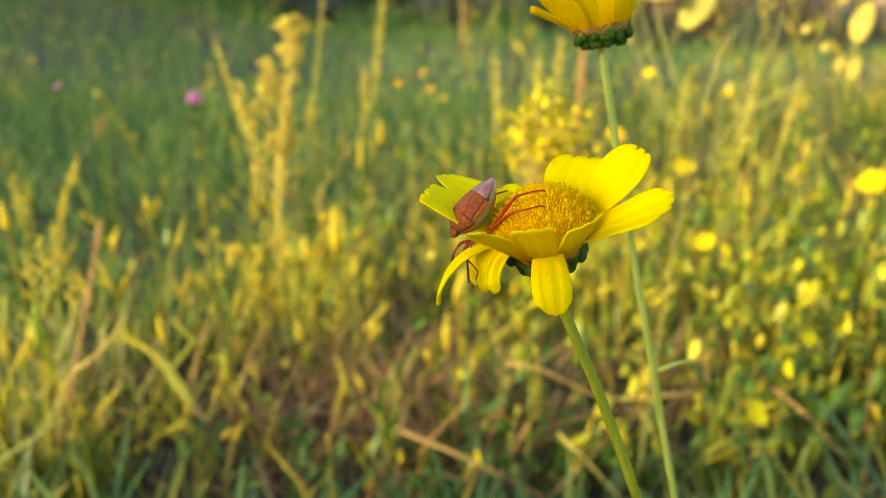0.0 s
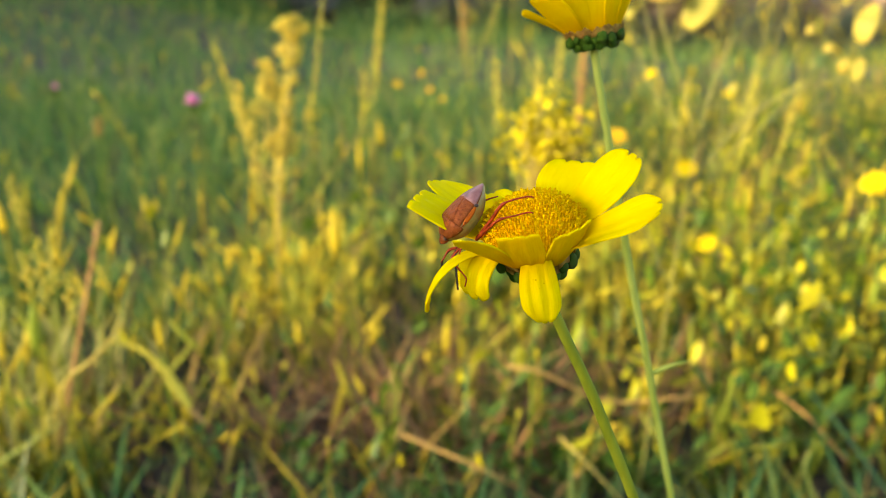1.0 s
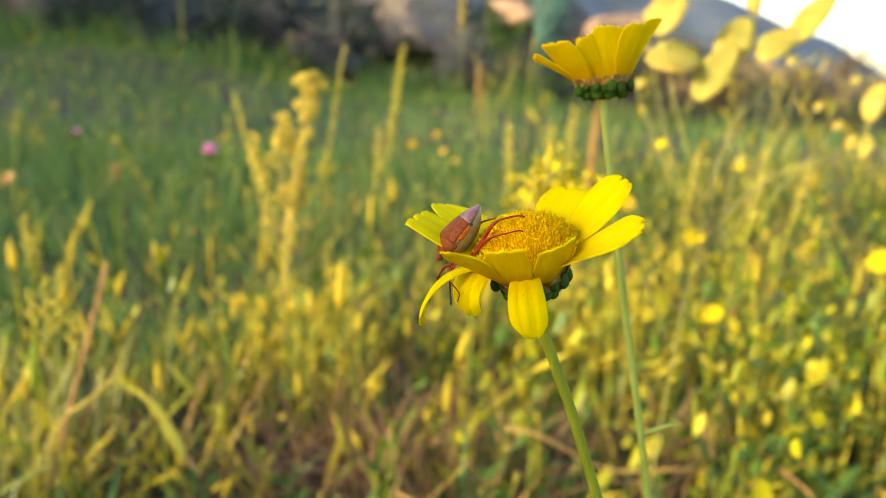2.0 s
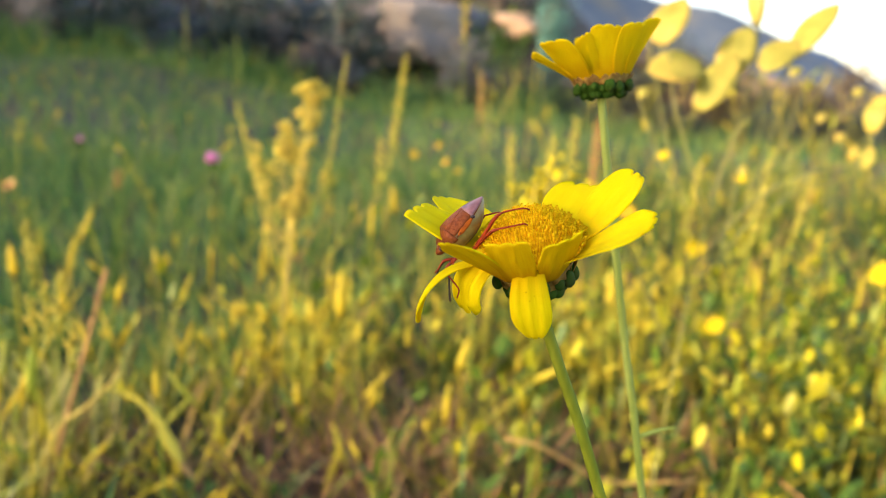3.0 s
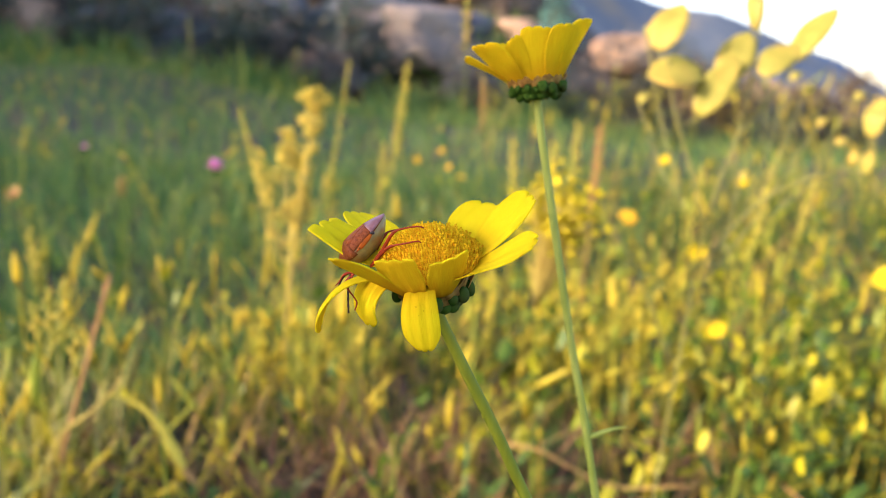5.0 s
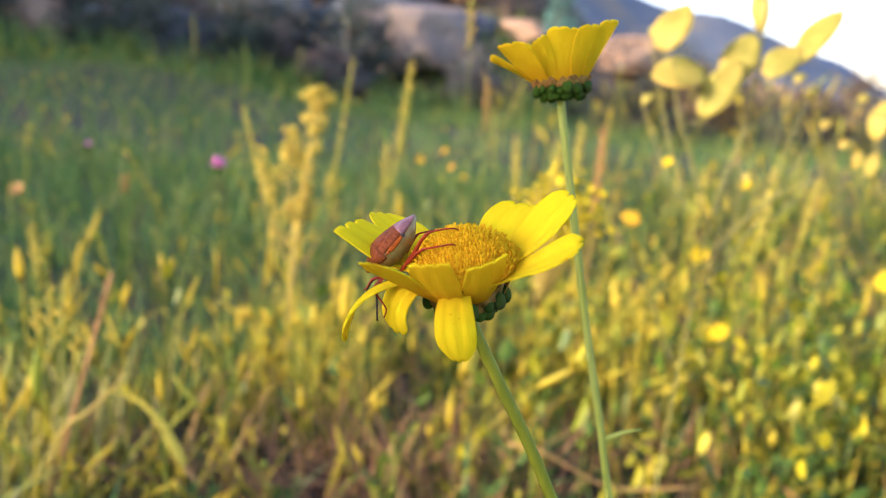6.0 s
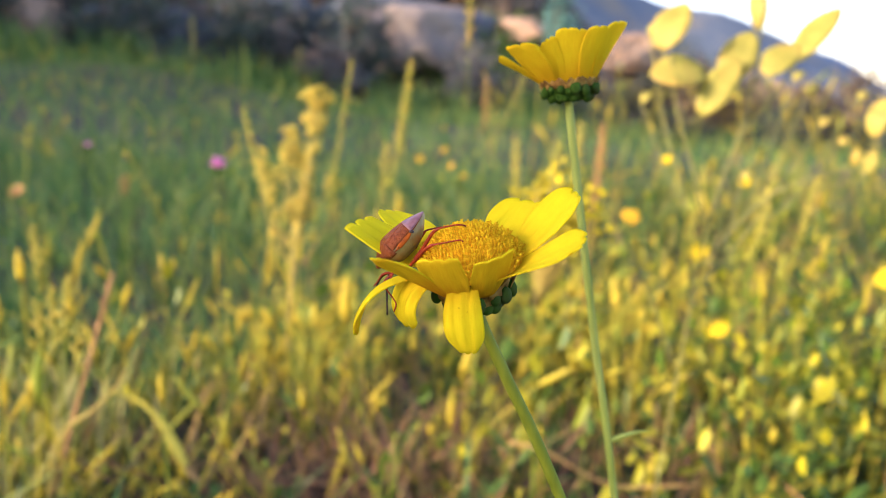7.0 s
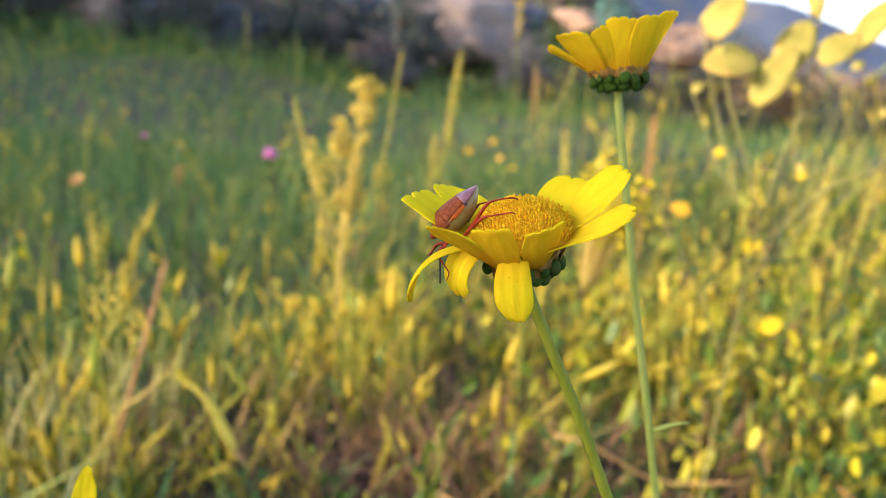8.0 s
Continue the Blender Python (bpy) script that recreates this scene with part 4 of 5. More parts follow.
def mustard():
    """A bunch of small four-petalled yellow blossoms on a branching stem."""
    thing = tagged(new("mustard_plant"), "bunch of small bright yellow blossoms on a branching stem", "flower")
    bx, by = 0.075, 0.575
    gz = float(ground_z(bx, by))
    thing.matrix_basis = Matrix.Translation((bx, by, gz))
    fork = Vector((-0.006, -0.012, 0.27))
    stem_part(thing, fork, (0, 0, -0.01), 0.0006, M_STEM, 0.004)
    rr = random.Random(21)
    for k in range(280):
        tip = Vector((0.004 + rr.gauss(0, 0.012) + 0.010 * rr.uniform(-1, 1), -0.01 + rr.gauss(0, 0.018), 0.336 - gz + rr.gauss(0, 0.014)))
        if k % 4 == 0:
            bm = bmesh.new()
            tube(bm, spline([fork, (fork + tip) / 2 + Vector((0, 0, 0.006)), tip], 3), 0.0005, 5)
            part("branch", bm, M_STALK, thing)
        m = Matrix.Translation(tip) @ Euler((rr.uniform(-1.2, 1.2), rr.uniform(-1.2, 1.2), rr.uniform(0, 6))).to_matrix().to_4x4()
        bm = bmesh.new()
        for q in range(4):
            flat_petal(bm, m @ Matrix.Rotation(q * math.pi / 2, 4, "Z"), rr.uniform(0.0026, 0.0040), 0.0040, 25, -15)
        part("blossom", bm, M_MUSTARD, thing, solid=0.0003)


def tall_weed():
    """The tall branching weed with clustered golden seed heads."""
    thing = tagged(new("seeding_weed"), "tall golden weed with clustered seed heads and side shoots", "weed")
    bx, by = -0.195, 0.95
    gz = float(ground_z(bx, by))
    thing.matrix_basis = Matrix.Translation((bx, by, gz))
    path = [(0, 0, -0.01), (0.004, 0, 0.13), (0.008, 0, 0.21), (0.016, 0, 0.275), (0.028, 0, 0.342), (0.0335, 0, 0.404)]
    q = spline(path, 6)
    bm = bmesh.new()
    tube(bm, q, [0.0034 - 0.0016 * i / (len(q) - 1) for i in range(len(q))], 7)
    part("stem", bm, M_STALK, thing)
    rr = random.Random(11)

    def cluster(c, n, w, h, label="cluster of golden seeds"):
        bm = bmesh.new()
        for k in range(2 * n):
            a = rr.uniform(0, 6.28)
            u = rr.uniform(-1, 1)
            rad = 1.15 * w * math.sqrt(max(0.05, 1 - u * u)) * rr.uniform(0.2, 1.15)
            ax = Vector((math.cos(a), math.sin(a), rr.uniform(0.2, 1.4))).normalized()
            bead_small(bm, Matrix.Translation(Vector(c) + Vector((rad * math.cos(a), rad * math.sin(a), h * u))) @ ax.to_track_quat("Z", "Y").to_matrix().to_4x4(), 0.0019, 0.0055)
        part("seed_head", bm, M_GOLD, thing, label)

    cluster((0.0335, 0, 0.402), 70, 0.015, 0.013)
    cluster((0.031, 0, 0.375), 40, 0.012, 0.015)
    for k in range(6):
        u = k / 5
        cluster((0.012 + 0.016 * u, 0, 0.235 + 0.115 * u), 15, rr.uniform(0.007, 0.011), 0.014)
    # side shoots: root and tip along the stem, with the size of the seed cluster at the tip
    for bx2, bz, ex, ez, n, w, h in [(0.012, 0.25, 0.000, 0.342, 46, 0.011, 0.024), (0.012, 0.24, -0.006, 0.315, 10, 0.006, 0.016), (0.010, 0.22, -0.022, 0.295, 26, 0.007, 0.024), (0.010, 0.21, -0.034, 0.318, 16, 0.005, 0.022), (0.014, 0.25, 0.012, 0.322, 20, 0.006, 0.018),
                                     (0.012, 0.23, 0.004, 0.266, 34, 0.013, 0.014), (0.013, 0.25, 0.022, 0.272, 34, 0.014, 0.016), (0.018, 0.27, 0.046, 0.300, 10, 0.005, 0.014),
                                     (0.008, 0.20, -0.018, 0.240, 8, 0.005, 0.010), (0.008, 0.20, 0.030, 0.238, 8, 0.005, 0.010)]:
        bm = bmesh.new()
        qq = spline([(bx2, 0, bz), ((bx2 + ex) / 2 + 0.3 * (ex - bx2), 0.004, bz + (ez - bz) * 0.4), (ex, 0.006, ez)], 5)
        tube(bm, qq, [0.0016 - 0.0008 * k / (len(qq) - 1) for k in range(len(qq))], 6)
        part("branch", bm, M_STALK, thing)
        cluster((ex, 0.006, ez), n, w, h)


def leaf_blade(bm, pts, width, nrm, fold=0.15, point=1.0, late=1.0):
    """A leaf along points, widest in its middle, with a fold along the midrib."""
    q = [Vector(p) for p in spline(pts, 5)]
    nrm = Vector(nrm)
    rows = []
    for i, p in enumerate(q):
        u = i / (len(q) - 1)
        d = (q[min(i + 1, len(q) - 1)] - q[max(i - 1, 0)]).normalized()
        s = d.cross(nrm).normalized()
        w = width / 2 * (math.sin(math.pi * min(1, 0.06 + 0.94 * u ** late)) ** (0.7 * point)) + width * 0.03
        rows.append([bm.verts.new(p + s * k * w + nrm * abs(k) * fold * w) for k in (-1, -0.5, 0, 0.5, 1)])
    for a, b in zip(rows, rows[1:]):
        for k in range(4):
            bm.faces.new((a[k], a[k + 1], b[k + 1], b[k]))
    return bm


def yellow_sapling():
    """A leafy shoot with broad yellow leaves that glow in the low sun."""
    thing = tagged(new("leafy_shoot"), "branching shoot with broad pale yellow sunlit leaves", "shrub")
    bx, by = 0.17, 0.585
    gz = float(ground_z(bx, by))
    thing.matrix_basis = Matrix.Translation((bx, by, gz))
    o = Vector((bx, by, gz))
    trunk = [(0.17, 0.585, gz - 0.01), (0.18, 0.58, 0.20), (0.190, 0.575, 0.34), (0.203, 0.57, 0.405), (0.213, 0.585, 0.46), (0.214, 0.59, 0.50)]
    q = spline(trunk, 5)
    wood = [Vector(p) for p in q]
    bm = bmesh.new()
    tube(bm, [Vector(p) - o for p in q], [0.0010 - 0.0003 * i / (len(q) - 1) for i in range(len(q))], 7)
    part("stem", bm, M_TWIG, thing)
    for pts in ([(0.185, 0.578, 0.30), (0.225, 0.58, 0.35), (0.262, 0.57, 0.375), (0.296, 0.560, 0.382)], [(0.203, 0.57, 0.40), (0.222, 0.575, 0.425), (0.236, 0.575, 0.450)],
                [(0.19, 0.575, 0.33), (0.172, 0.57, 0.375), (0.155, 0.567, 0.415), (0.148, 0.57, 0.45)], [(0.18, 0.58, 0.22), (0.15, 0.57, 0.28), (0.118, 0.565, 0.335)],
                [(0.185, 0.578, 0.28), (0.225, 0.59, 0.33), (0.25, 0.60, 0.37)]):
        qq = spline(pts, 4)
        wood += [Vector(p) for p in qq]
        bm = bmesh.new()
        tube(bm, [Vector(p) - o for p in qq], [0.0011 - 0.0004 * i / (len(qq) - 1) for i in range(len(qq))], 6)
        part("branch", bm, M_TWIG, thing)
    small = [(0.144, 0.631, 0.419), (0.142, 0.62, 0.469), (0.289, 0.675, 0.432), (0.283, 0.629, 0.408), (0.337, 0.708, 0.391), (0.34, 0.695, 0.43), (0.277, 0.677, 0.443), (0.236, 0.65, 0.362)]
    tiny = [(c, (c[0] + 0.009, c[1], c[2] + 0.007), 0.0065, (-0.6, -0.75, 0.2)) for c in small]
    for c in small:
        bm = bmesh.new()
        f = Vector((0.19 + 0.3 * (c[0] - 0.19), 0.58, min(c[2] - 0.05, 0.34)))
        tube(bm, [Vector(p) - o for p in spline([f, (f + Vector(c)) / 2 + Vector((0, 0, -0.008)), c], 4)], 0.0006, 5)
        part("twig", bm, M_TWIG, thing)
    for root, tip, w, nr in tiny + [((0.142, 0.578, 0.456), (0.159, 0.585, 0.489), 0.022, (-0.6, -0.75, 0.1)), ((0.173, 0.570, 0.440), (0.134, 0.569, 0.438), 0.022, (-0.3, -0.75, 0.5)),
                             ((0.190, 0.579, 0.435), (0.208, 0.587, 0.472), 0.021, (-0.4, -0.9, 0.2)), ((0.171, 0.565, 0.413), (0.197, 0.573, 0.452), 0.019, (-0.4, -0.9, 0.2)),
                             ((0.213, 0.572, 0.443), (0.238, 0.574, 0.463), 0.018, (-0.7, -0.7, 0.1)), ((0.240, 0.588, 0.453), (0.272, 0.597, 0.493), 0.018, (-0.6, -0.7, 0.4)),
                             ((0.290, 0.560, 0.404), (0.297, 0.562, 0.431), 0.013, (-0.7, -0.7, 0.2)), ((0.288, 0.556, 0.379), (0.292, 0.560, 0.395), 0.008, (-0.5, -0.8, 0.3)),
                             ((0.222, 0.613, 0.476), (0.220, 0.621, 0.511), 0.012, (-0.6, -0.8, 0.1)), ((0.284, 0.57, 0.383), (0.288, 0.57, 0.395), 0.006, (-0.5, -0.8, 0.1))]:
        a, b = Vector(root) - o, Vector(tip) - o
        n = Vector(nr).normalized()
        bm = leaf_blade(bmesh.new(), [a, (a + b) / 2 + n * 0.003, b], w * 1.15, n)
        leaf = part("leaf", bm, M_YLEAF, thing, "broad pale yellow leaf", solid=0.0004)
        near = min(wood, key=lambda p: (p - Vector(root)).length + 0.6 * max(0, p.z - root[2]))
        if w > 0.007 and (near - Vector(root)).length > 0.003:
            bm = bmesh.new()
            tube(bm, spline([near - o, (near - o + a) / 2 - Vector((0, 0, 0.003)), a], 4), 0.0006, 5)
            part("leaf_stalk", bm, M_TWIG, leaf)


def bent_leaf():
    """A grass leaf that is snapped over, its tip hanging dry, on a pale stalk."""
    thing = tagged(new("bent_grass_leaf"), "bent yellow-green grass leaf with a dry brown tip", "grass leaf")
    o = Vector((-0.325, 0.60, float(ground_z(-0.325, 0.60))))
    thing.matrix_basis = Matrix.Translation(o)
    bm = bmesh.new()
    q = spline([o - Vector((0, 0, 0.01)), (-0.318, 0.60, 0.07), (-0.304, 0.60, 0.127), (-0.276, 0.59, 0.153), (-0.254, 0.583, 0.1756), (-0.243, 0.583, 0.192)], 4)
    tube(bm, [Vector(p) - o for p in q], [0.0024 - 0.0014 * i / (len(q) - 1) for i in range(len(q))], 6)
    part("stalk", bm, M_STALK, thing)
    n = Vector((0.3, -0.6, 0.7)).normalized()
    bm = leaf_blade(bmesh.new(), [Vector(p) - o for p in ((-0.2555, 0.583, 0.175), (-0.231, 0.578, 0.1695), (-0.211, 0.570, 0.156), (-0.196, 0.560, 0.1395), (-0.187, 0.555, 0.129))], 0.0074, n, 0.3, 1.0, 2.6)
    part("blade", bm, M_BENT, thing, solid=0.0005)
    bm = leaf_blade(bmesh.new(), [Vector(p) - o for p in ((-0.189, 0.556, 0.131), (-0.183, 0.553, 0.125), (-0.175, 0.551, 0.1185))], 0.0045, n, 0.3)
    part("tip", bm, M_DRY, thing, "dry brown leaf tip", solid=0.0005)


def straw(pts, r, label, material):
    o = Vector(pts[0])
    thing = tagged(new("dry_straw"), label, "straw", group="dry straws")
    thing.matrix_basis = Matrix.Translation(o)
    q = spline(pts, 6)
    bm = bmesh.new()
    tube(bm, [Vector(p) - o for p in q], [r * (1.1 - 0.5 * i / (len(q) - 1)) for i in range(len(q))], 6)
    part("stalk", bm, material, thing)
    return thing


def broad_weed(x, y, r, n, label, material, h=0.05, seed=0):
    """A low rosette of broad leaves."""
    rr = random.Random(seed)
    thing = tagged(new("broad_leaved_weed"), label, "weed", group="broad-leaved weeds")
    gz = float(ground_z(x, y))
    thing.matrix_basis = Matrix.Translation((x, y, gz))
    for k in range(n):
        a = 2 * math.pi * k / n + rr.uniform(-0.4, 0.4)
        d = Vector((math.cos(a), math.sin(a), 0))
        hh = h * rr.uniform(0.7, 1.5)
        root, knee = Vector((0, 0, -0.005)), d * r * 0.45 + Vector((0, 0, hh))
        tip = d * r * rr.uniform(0.95, 1.25) + Vector((0, 0, hh * rr.uniform(0.6, 1.3)))
        bm = leaf_blade(bmesh.new(), [knee, (knee + tip) / 2 + Vector((0, 0, 0.004)), tip], r * 0.29, (d * -0.3 + Vector((0, 0, 1))).normalized(), 0.2, 0.8)
        lf = part("leaf", bm, material, thing, solid=0.0004)
        bm = bmesh.new()
        tube(bm, [root, (root + knee) / 2 + Vector((0, 0, 0.004)), knee], 0.0009, 5)
        part("leaf_stalk", bm, M_STEM, lf)
    return thing


# ---- the bank behind the meadow ----
def boulder(name, size, seed, material):
    bm = bmesh.new()
    bmesh.ops.create_icosphere(bm, subdivisions=4, radius=1.0)
    off = Vector((seed * 3.1, seed * 1.7, 0))
    for v in bm.verts:
        n = v.co.normalized()
        k = 1 + 0.30 * noise.noise(n * 1.3 + off) + 0.12 * noise.noise(n * 3.5 + off) + 0.05 * noise.noise(n * 9 + off)
        c = [math.copysign(abs(q) ** 0.75, q) for q in n]
        v.co = Vector((c[0] * size[0], c[1] * size[1], c[2] * size[2])) * k
    return part(name, bm, material)


def shrub(size, seed, material, n=1500, leaf=0.05):
    """Limbs from one foot and a ragged crown of small leaves in clumps."""
    rr = np.random.default_rng(seed)
    thing = new("shrub")
    clumps = []
    for k in range(7):
        a, u = rr.uniform(0, 6.28), rr.uniform(0.35, 1.0)
        tip = Vector((size[0] * 0.75 * math.cos(a) * rr.uniform(0.3, 1), size[1] * 0.75 * math.sin(a) * rr.uniform(0.3, 1), size[2] * u))
        bm = bmesh.new()
        q = spline([(0, 0, -0.1), tip * 0.4 + Vector((0, 0, 0.06)), tip], 4)
        tube(bm, q, [0.03 * size[2] * (1 - 0.75 * i / (len(q) - 1)) for i in range(len(q))], 6)
        part("limb", bm, M_BARK, thing)
        clumps.append(np.array(tip))
        clumps.append(np.array(tip) * rr.uniform(0.6, 0.9))
    C = np.array(clumps)[rr.integers(0, len(clumps), n)]
    P = C + rr.normal(0, 1, (n, 3)) * np.array(size) * np.array([0.17, 0.17, 0.12])
    P[:, 2] = np.abs(P[:, 2])
    d = rr.normal(0, 1, (n, 3))
    d /= np.linalg.norm(d, axis=1)[:, None]
    s = np.cross(d, rr.normal(0, 1, (n, 3)))
    s /= np.linalg.norm(s, axis=1)[:, None]
    L = rr.uniform(0.6, 1.4, (n, 1)) * leaf
    V = np.stack([P, P + d * L * 0.5 + s * L * 0.28, P + d * L, P + d * L * 0.5 - s * L * 0.28], 1)
    ob = stuff("crown", V, [(0, 1, 2, 3)], material, "", "")
    ob.parent = thing
    return thing


def bank():
    spots = [(-5.2, 9.6, 0.55), (-4.0, 9.9, 0.42), (-3.1, 9.3, 0.5), (-2.3, 9.8, 0.62), (-1.6, 9.2, 0.38), (-1.0, 9.9, 0.6), (-0.36, 9.5, 0.50), (0.15, 9.9, 0.32), (0.7, 9.9, 0.28),
             (-4.6, 11.2, 0.7), (-3.0, 11.4, 0.8), (-1.6, 11.2, 0.7), (0.3, 11.2, 0.65), (-6.4, 10.4, 0.7), (1.3, 8.9, 0.22)]
    for i, (x, y, r) in enumerate(spots):
        # boulders meant as sunlit get lighter rock, most others the shade-dark one
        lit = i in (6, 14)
        b = boulder("boulder", (r * (1.1 + 0.2 * (i % 3)), r * 0.9, r * (0.62 + 0.08 * (i % 4))), i, M_PALE if i == 6 else M_ROCK if lit or i % 4 == 0 else M_ROCK_SHADE)
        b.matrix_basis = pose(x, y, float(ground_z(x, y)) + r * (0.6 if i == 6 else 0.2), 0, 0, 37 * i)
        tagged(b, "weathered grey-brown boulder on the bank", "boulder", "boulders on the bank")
    for i, (x, y, r) in enumerate([(1.99, 9.8, 0.31), (2.3, 7.7, 0.2), (3.1, 8.1, 0.26), (3.9, 7.6, 0.22), (4.6, 8.4, 0.24), (5.3, 7.7, 0.2)]):
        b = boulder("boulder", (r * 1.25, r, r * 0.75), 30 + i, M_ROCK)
        z = float(ground_z(x, y)) + r * (0.8 if i == 0 else 0.25)
        b.matrix_basis = pose(x, y, z, 0, 0, 50 * i)
        tagged(b, "pale sunlit boulder at the end of the bank", "boulder", "boulders on the bank")
    # two boulders added out of view, only to cast shade on flowers and grass
    for size, at, label in (((0.16, 0.16, 0.50), (-1.17, -0.30, 0.34), "unseen tall narrow dark boulder added to shade the flowers"), ((0.20, 0.22, 0.34), (-1.24, -0.10, 0.12), "unseen low rounded dark boulder added to shade near grass")):
        b = boulder("boulder", size, 60, M_ROCK_SHADE)
        b.matrix_basis = pose(*at, 0, 0, 20)
        tagged(b, label, "boulder")
    dark = tagged(shrub((0.9, 0.9, 1.0), 1, M_SHRUB, 1700, 0.07), "dark green scrubby shrub on the bank", "shrub", "shrubs on the bank")
    dark.matrix_basis = pose(-5.0, 9.0, float(ground_z(-5.0, 9.0)))
    for x, y, rz in [(-3.6, 8.9, 40), (-2.4, 9.0, 100), (-1.4, 9.0, 160), (-5.8, 10.0, 80), (-4.2, 10.4, 300), (-2.6, 10.6, 200), (-1.0, 10.9, 20), (0.1, 11.0, 120), (-6.8, 9.2, 10), (1.0, 11.6, 200)]:
        copy_thing(dark, pose(x, y, float(ground_z(x, y)) - 0.05, 0, 0, rz))
    blue = tagged(shrub((0.22, 0.22, 1.3), 2, M_BLUEBUSH, 1500, 0.06), "narrow upright blue-green bush on the bank", "shrub")
    blue.matrix_basis = pose(1.02, 8.6, float(ground_z(1.02, 8.6)) - 0.1)
    grey = tagged(shrub((0.6, 0.5, 0.75), 6, M_GREYLEAF, 1500, 0.05), "grey-leaved scrubby shrub on the bank", "shrub", "grey shrubs")
    grey.matrix_basis = pose(-1.15, 8.7, float(ground_z(-1.15, 8.7)))
    for x, y, rz in [(0.1, 8.6, 70), (-1.9, 8.8, 230), (1.5, 8.6, 290), (-3.0, 9.0, 15), (0.5, 10.4, 200)]:
        copy_thing(grey, pose(x, y, float(ground_z(x, y)) - 0.05, 0, 0, rz))
    rus = tagged(shrub((0.55, 0.5, 0.6), 3, M_RUSSET, 1300, 0.05), "dry russet shrub at the end of the bank", "shrub", "russet shrubs")
    rus.matrix_basis = pose(3.2, 6.9, float(ground_z(3.2, 6.9)))
    for x, y, rz in [(2.5, 7.2, 60), (4.0, 6.6, 130), (4.7, 7.2, 220), (2.0, 7.6, 310), (3.6, 7.8, 20), (5.4, 6.8, 90)]:
        copy_thing(rus, pose(x, y, float(ground_z(x, y)) - 0.04, 0, 0, rz) @ Matrix.Scale(1.0 if x < 2.8 else 0.7, 4))
    for x, y, rz, k in ((2.7, 7.0, 30, 0.5), (1.7, 7.7, 200, 0.5), (0.9, 7.9, 120, 0.45), (3.5, 6.6, 300, 0.45), (2.2, 8.4, 80, 0.6)):
        copy_thing(dark, pose(x, y, float(ground_z(x, y)) - 0.05, 0, 0, rz) @ Matrix.Scale(k, 4))
    # unseen shrubs added at the left to shade the middle of the meadow
    for x, y, rz, k in ((-4.6, 0.8, 0, 0.8), (-4.9, 1.7, 140, 0.8), (-4.6, 0.0, 60, 0.35)):
        copy_thing(dark, pose(x, y, float(ground_z(x, y)) - 0.05, 0, 0, rz) @ Matrix.Diagonal((k, k, 1.7, 1)))
    # low scrub where the meadow meets the end of the bank
    for x, y, rz, k in ((1.6, 5.7, 30, 0.28), (2.05, 5.5, 140, 0.34), (2.55, 5.9, 250, 0.27), (1.1, 6.3, 80, 0.26), (3.0, 5.6, 310, 0.24)):
        copy_thing(dark, pose(x, y, float(ground_z(x, y)) - 0.03, 0, 0, rz) @ Matrix.Scale(k, 4))
    # unseen scrub added atop the left bank, keeping low sun off the far grass
    for i, (x, y) in enumerate([(-8.5, 0.9), (-8.1, 2.5), (-8.6, 3.2), (-8.2, 4.2)]):
        copy_thing(dark, pose(x, y, float(ground_z(x, y)) - 0.08, 0, 0, 70 * i) @ Matrix.Scale(0.8 if i == 0 else 1.15, 4))


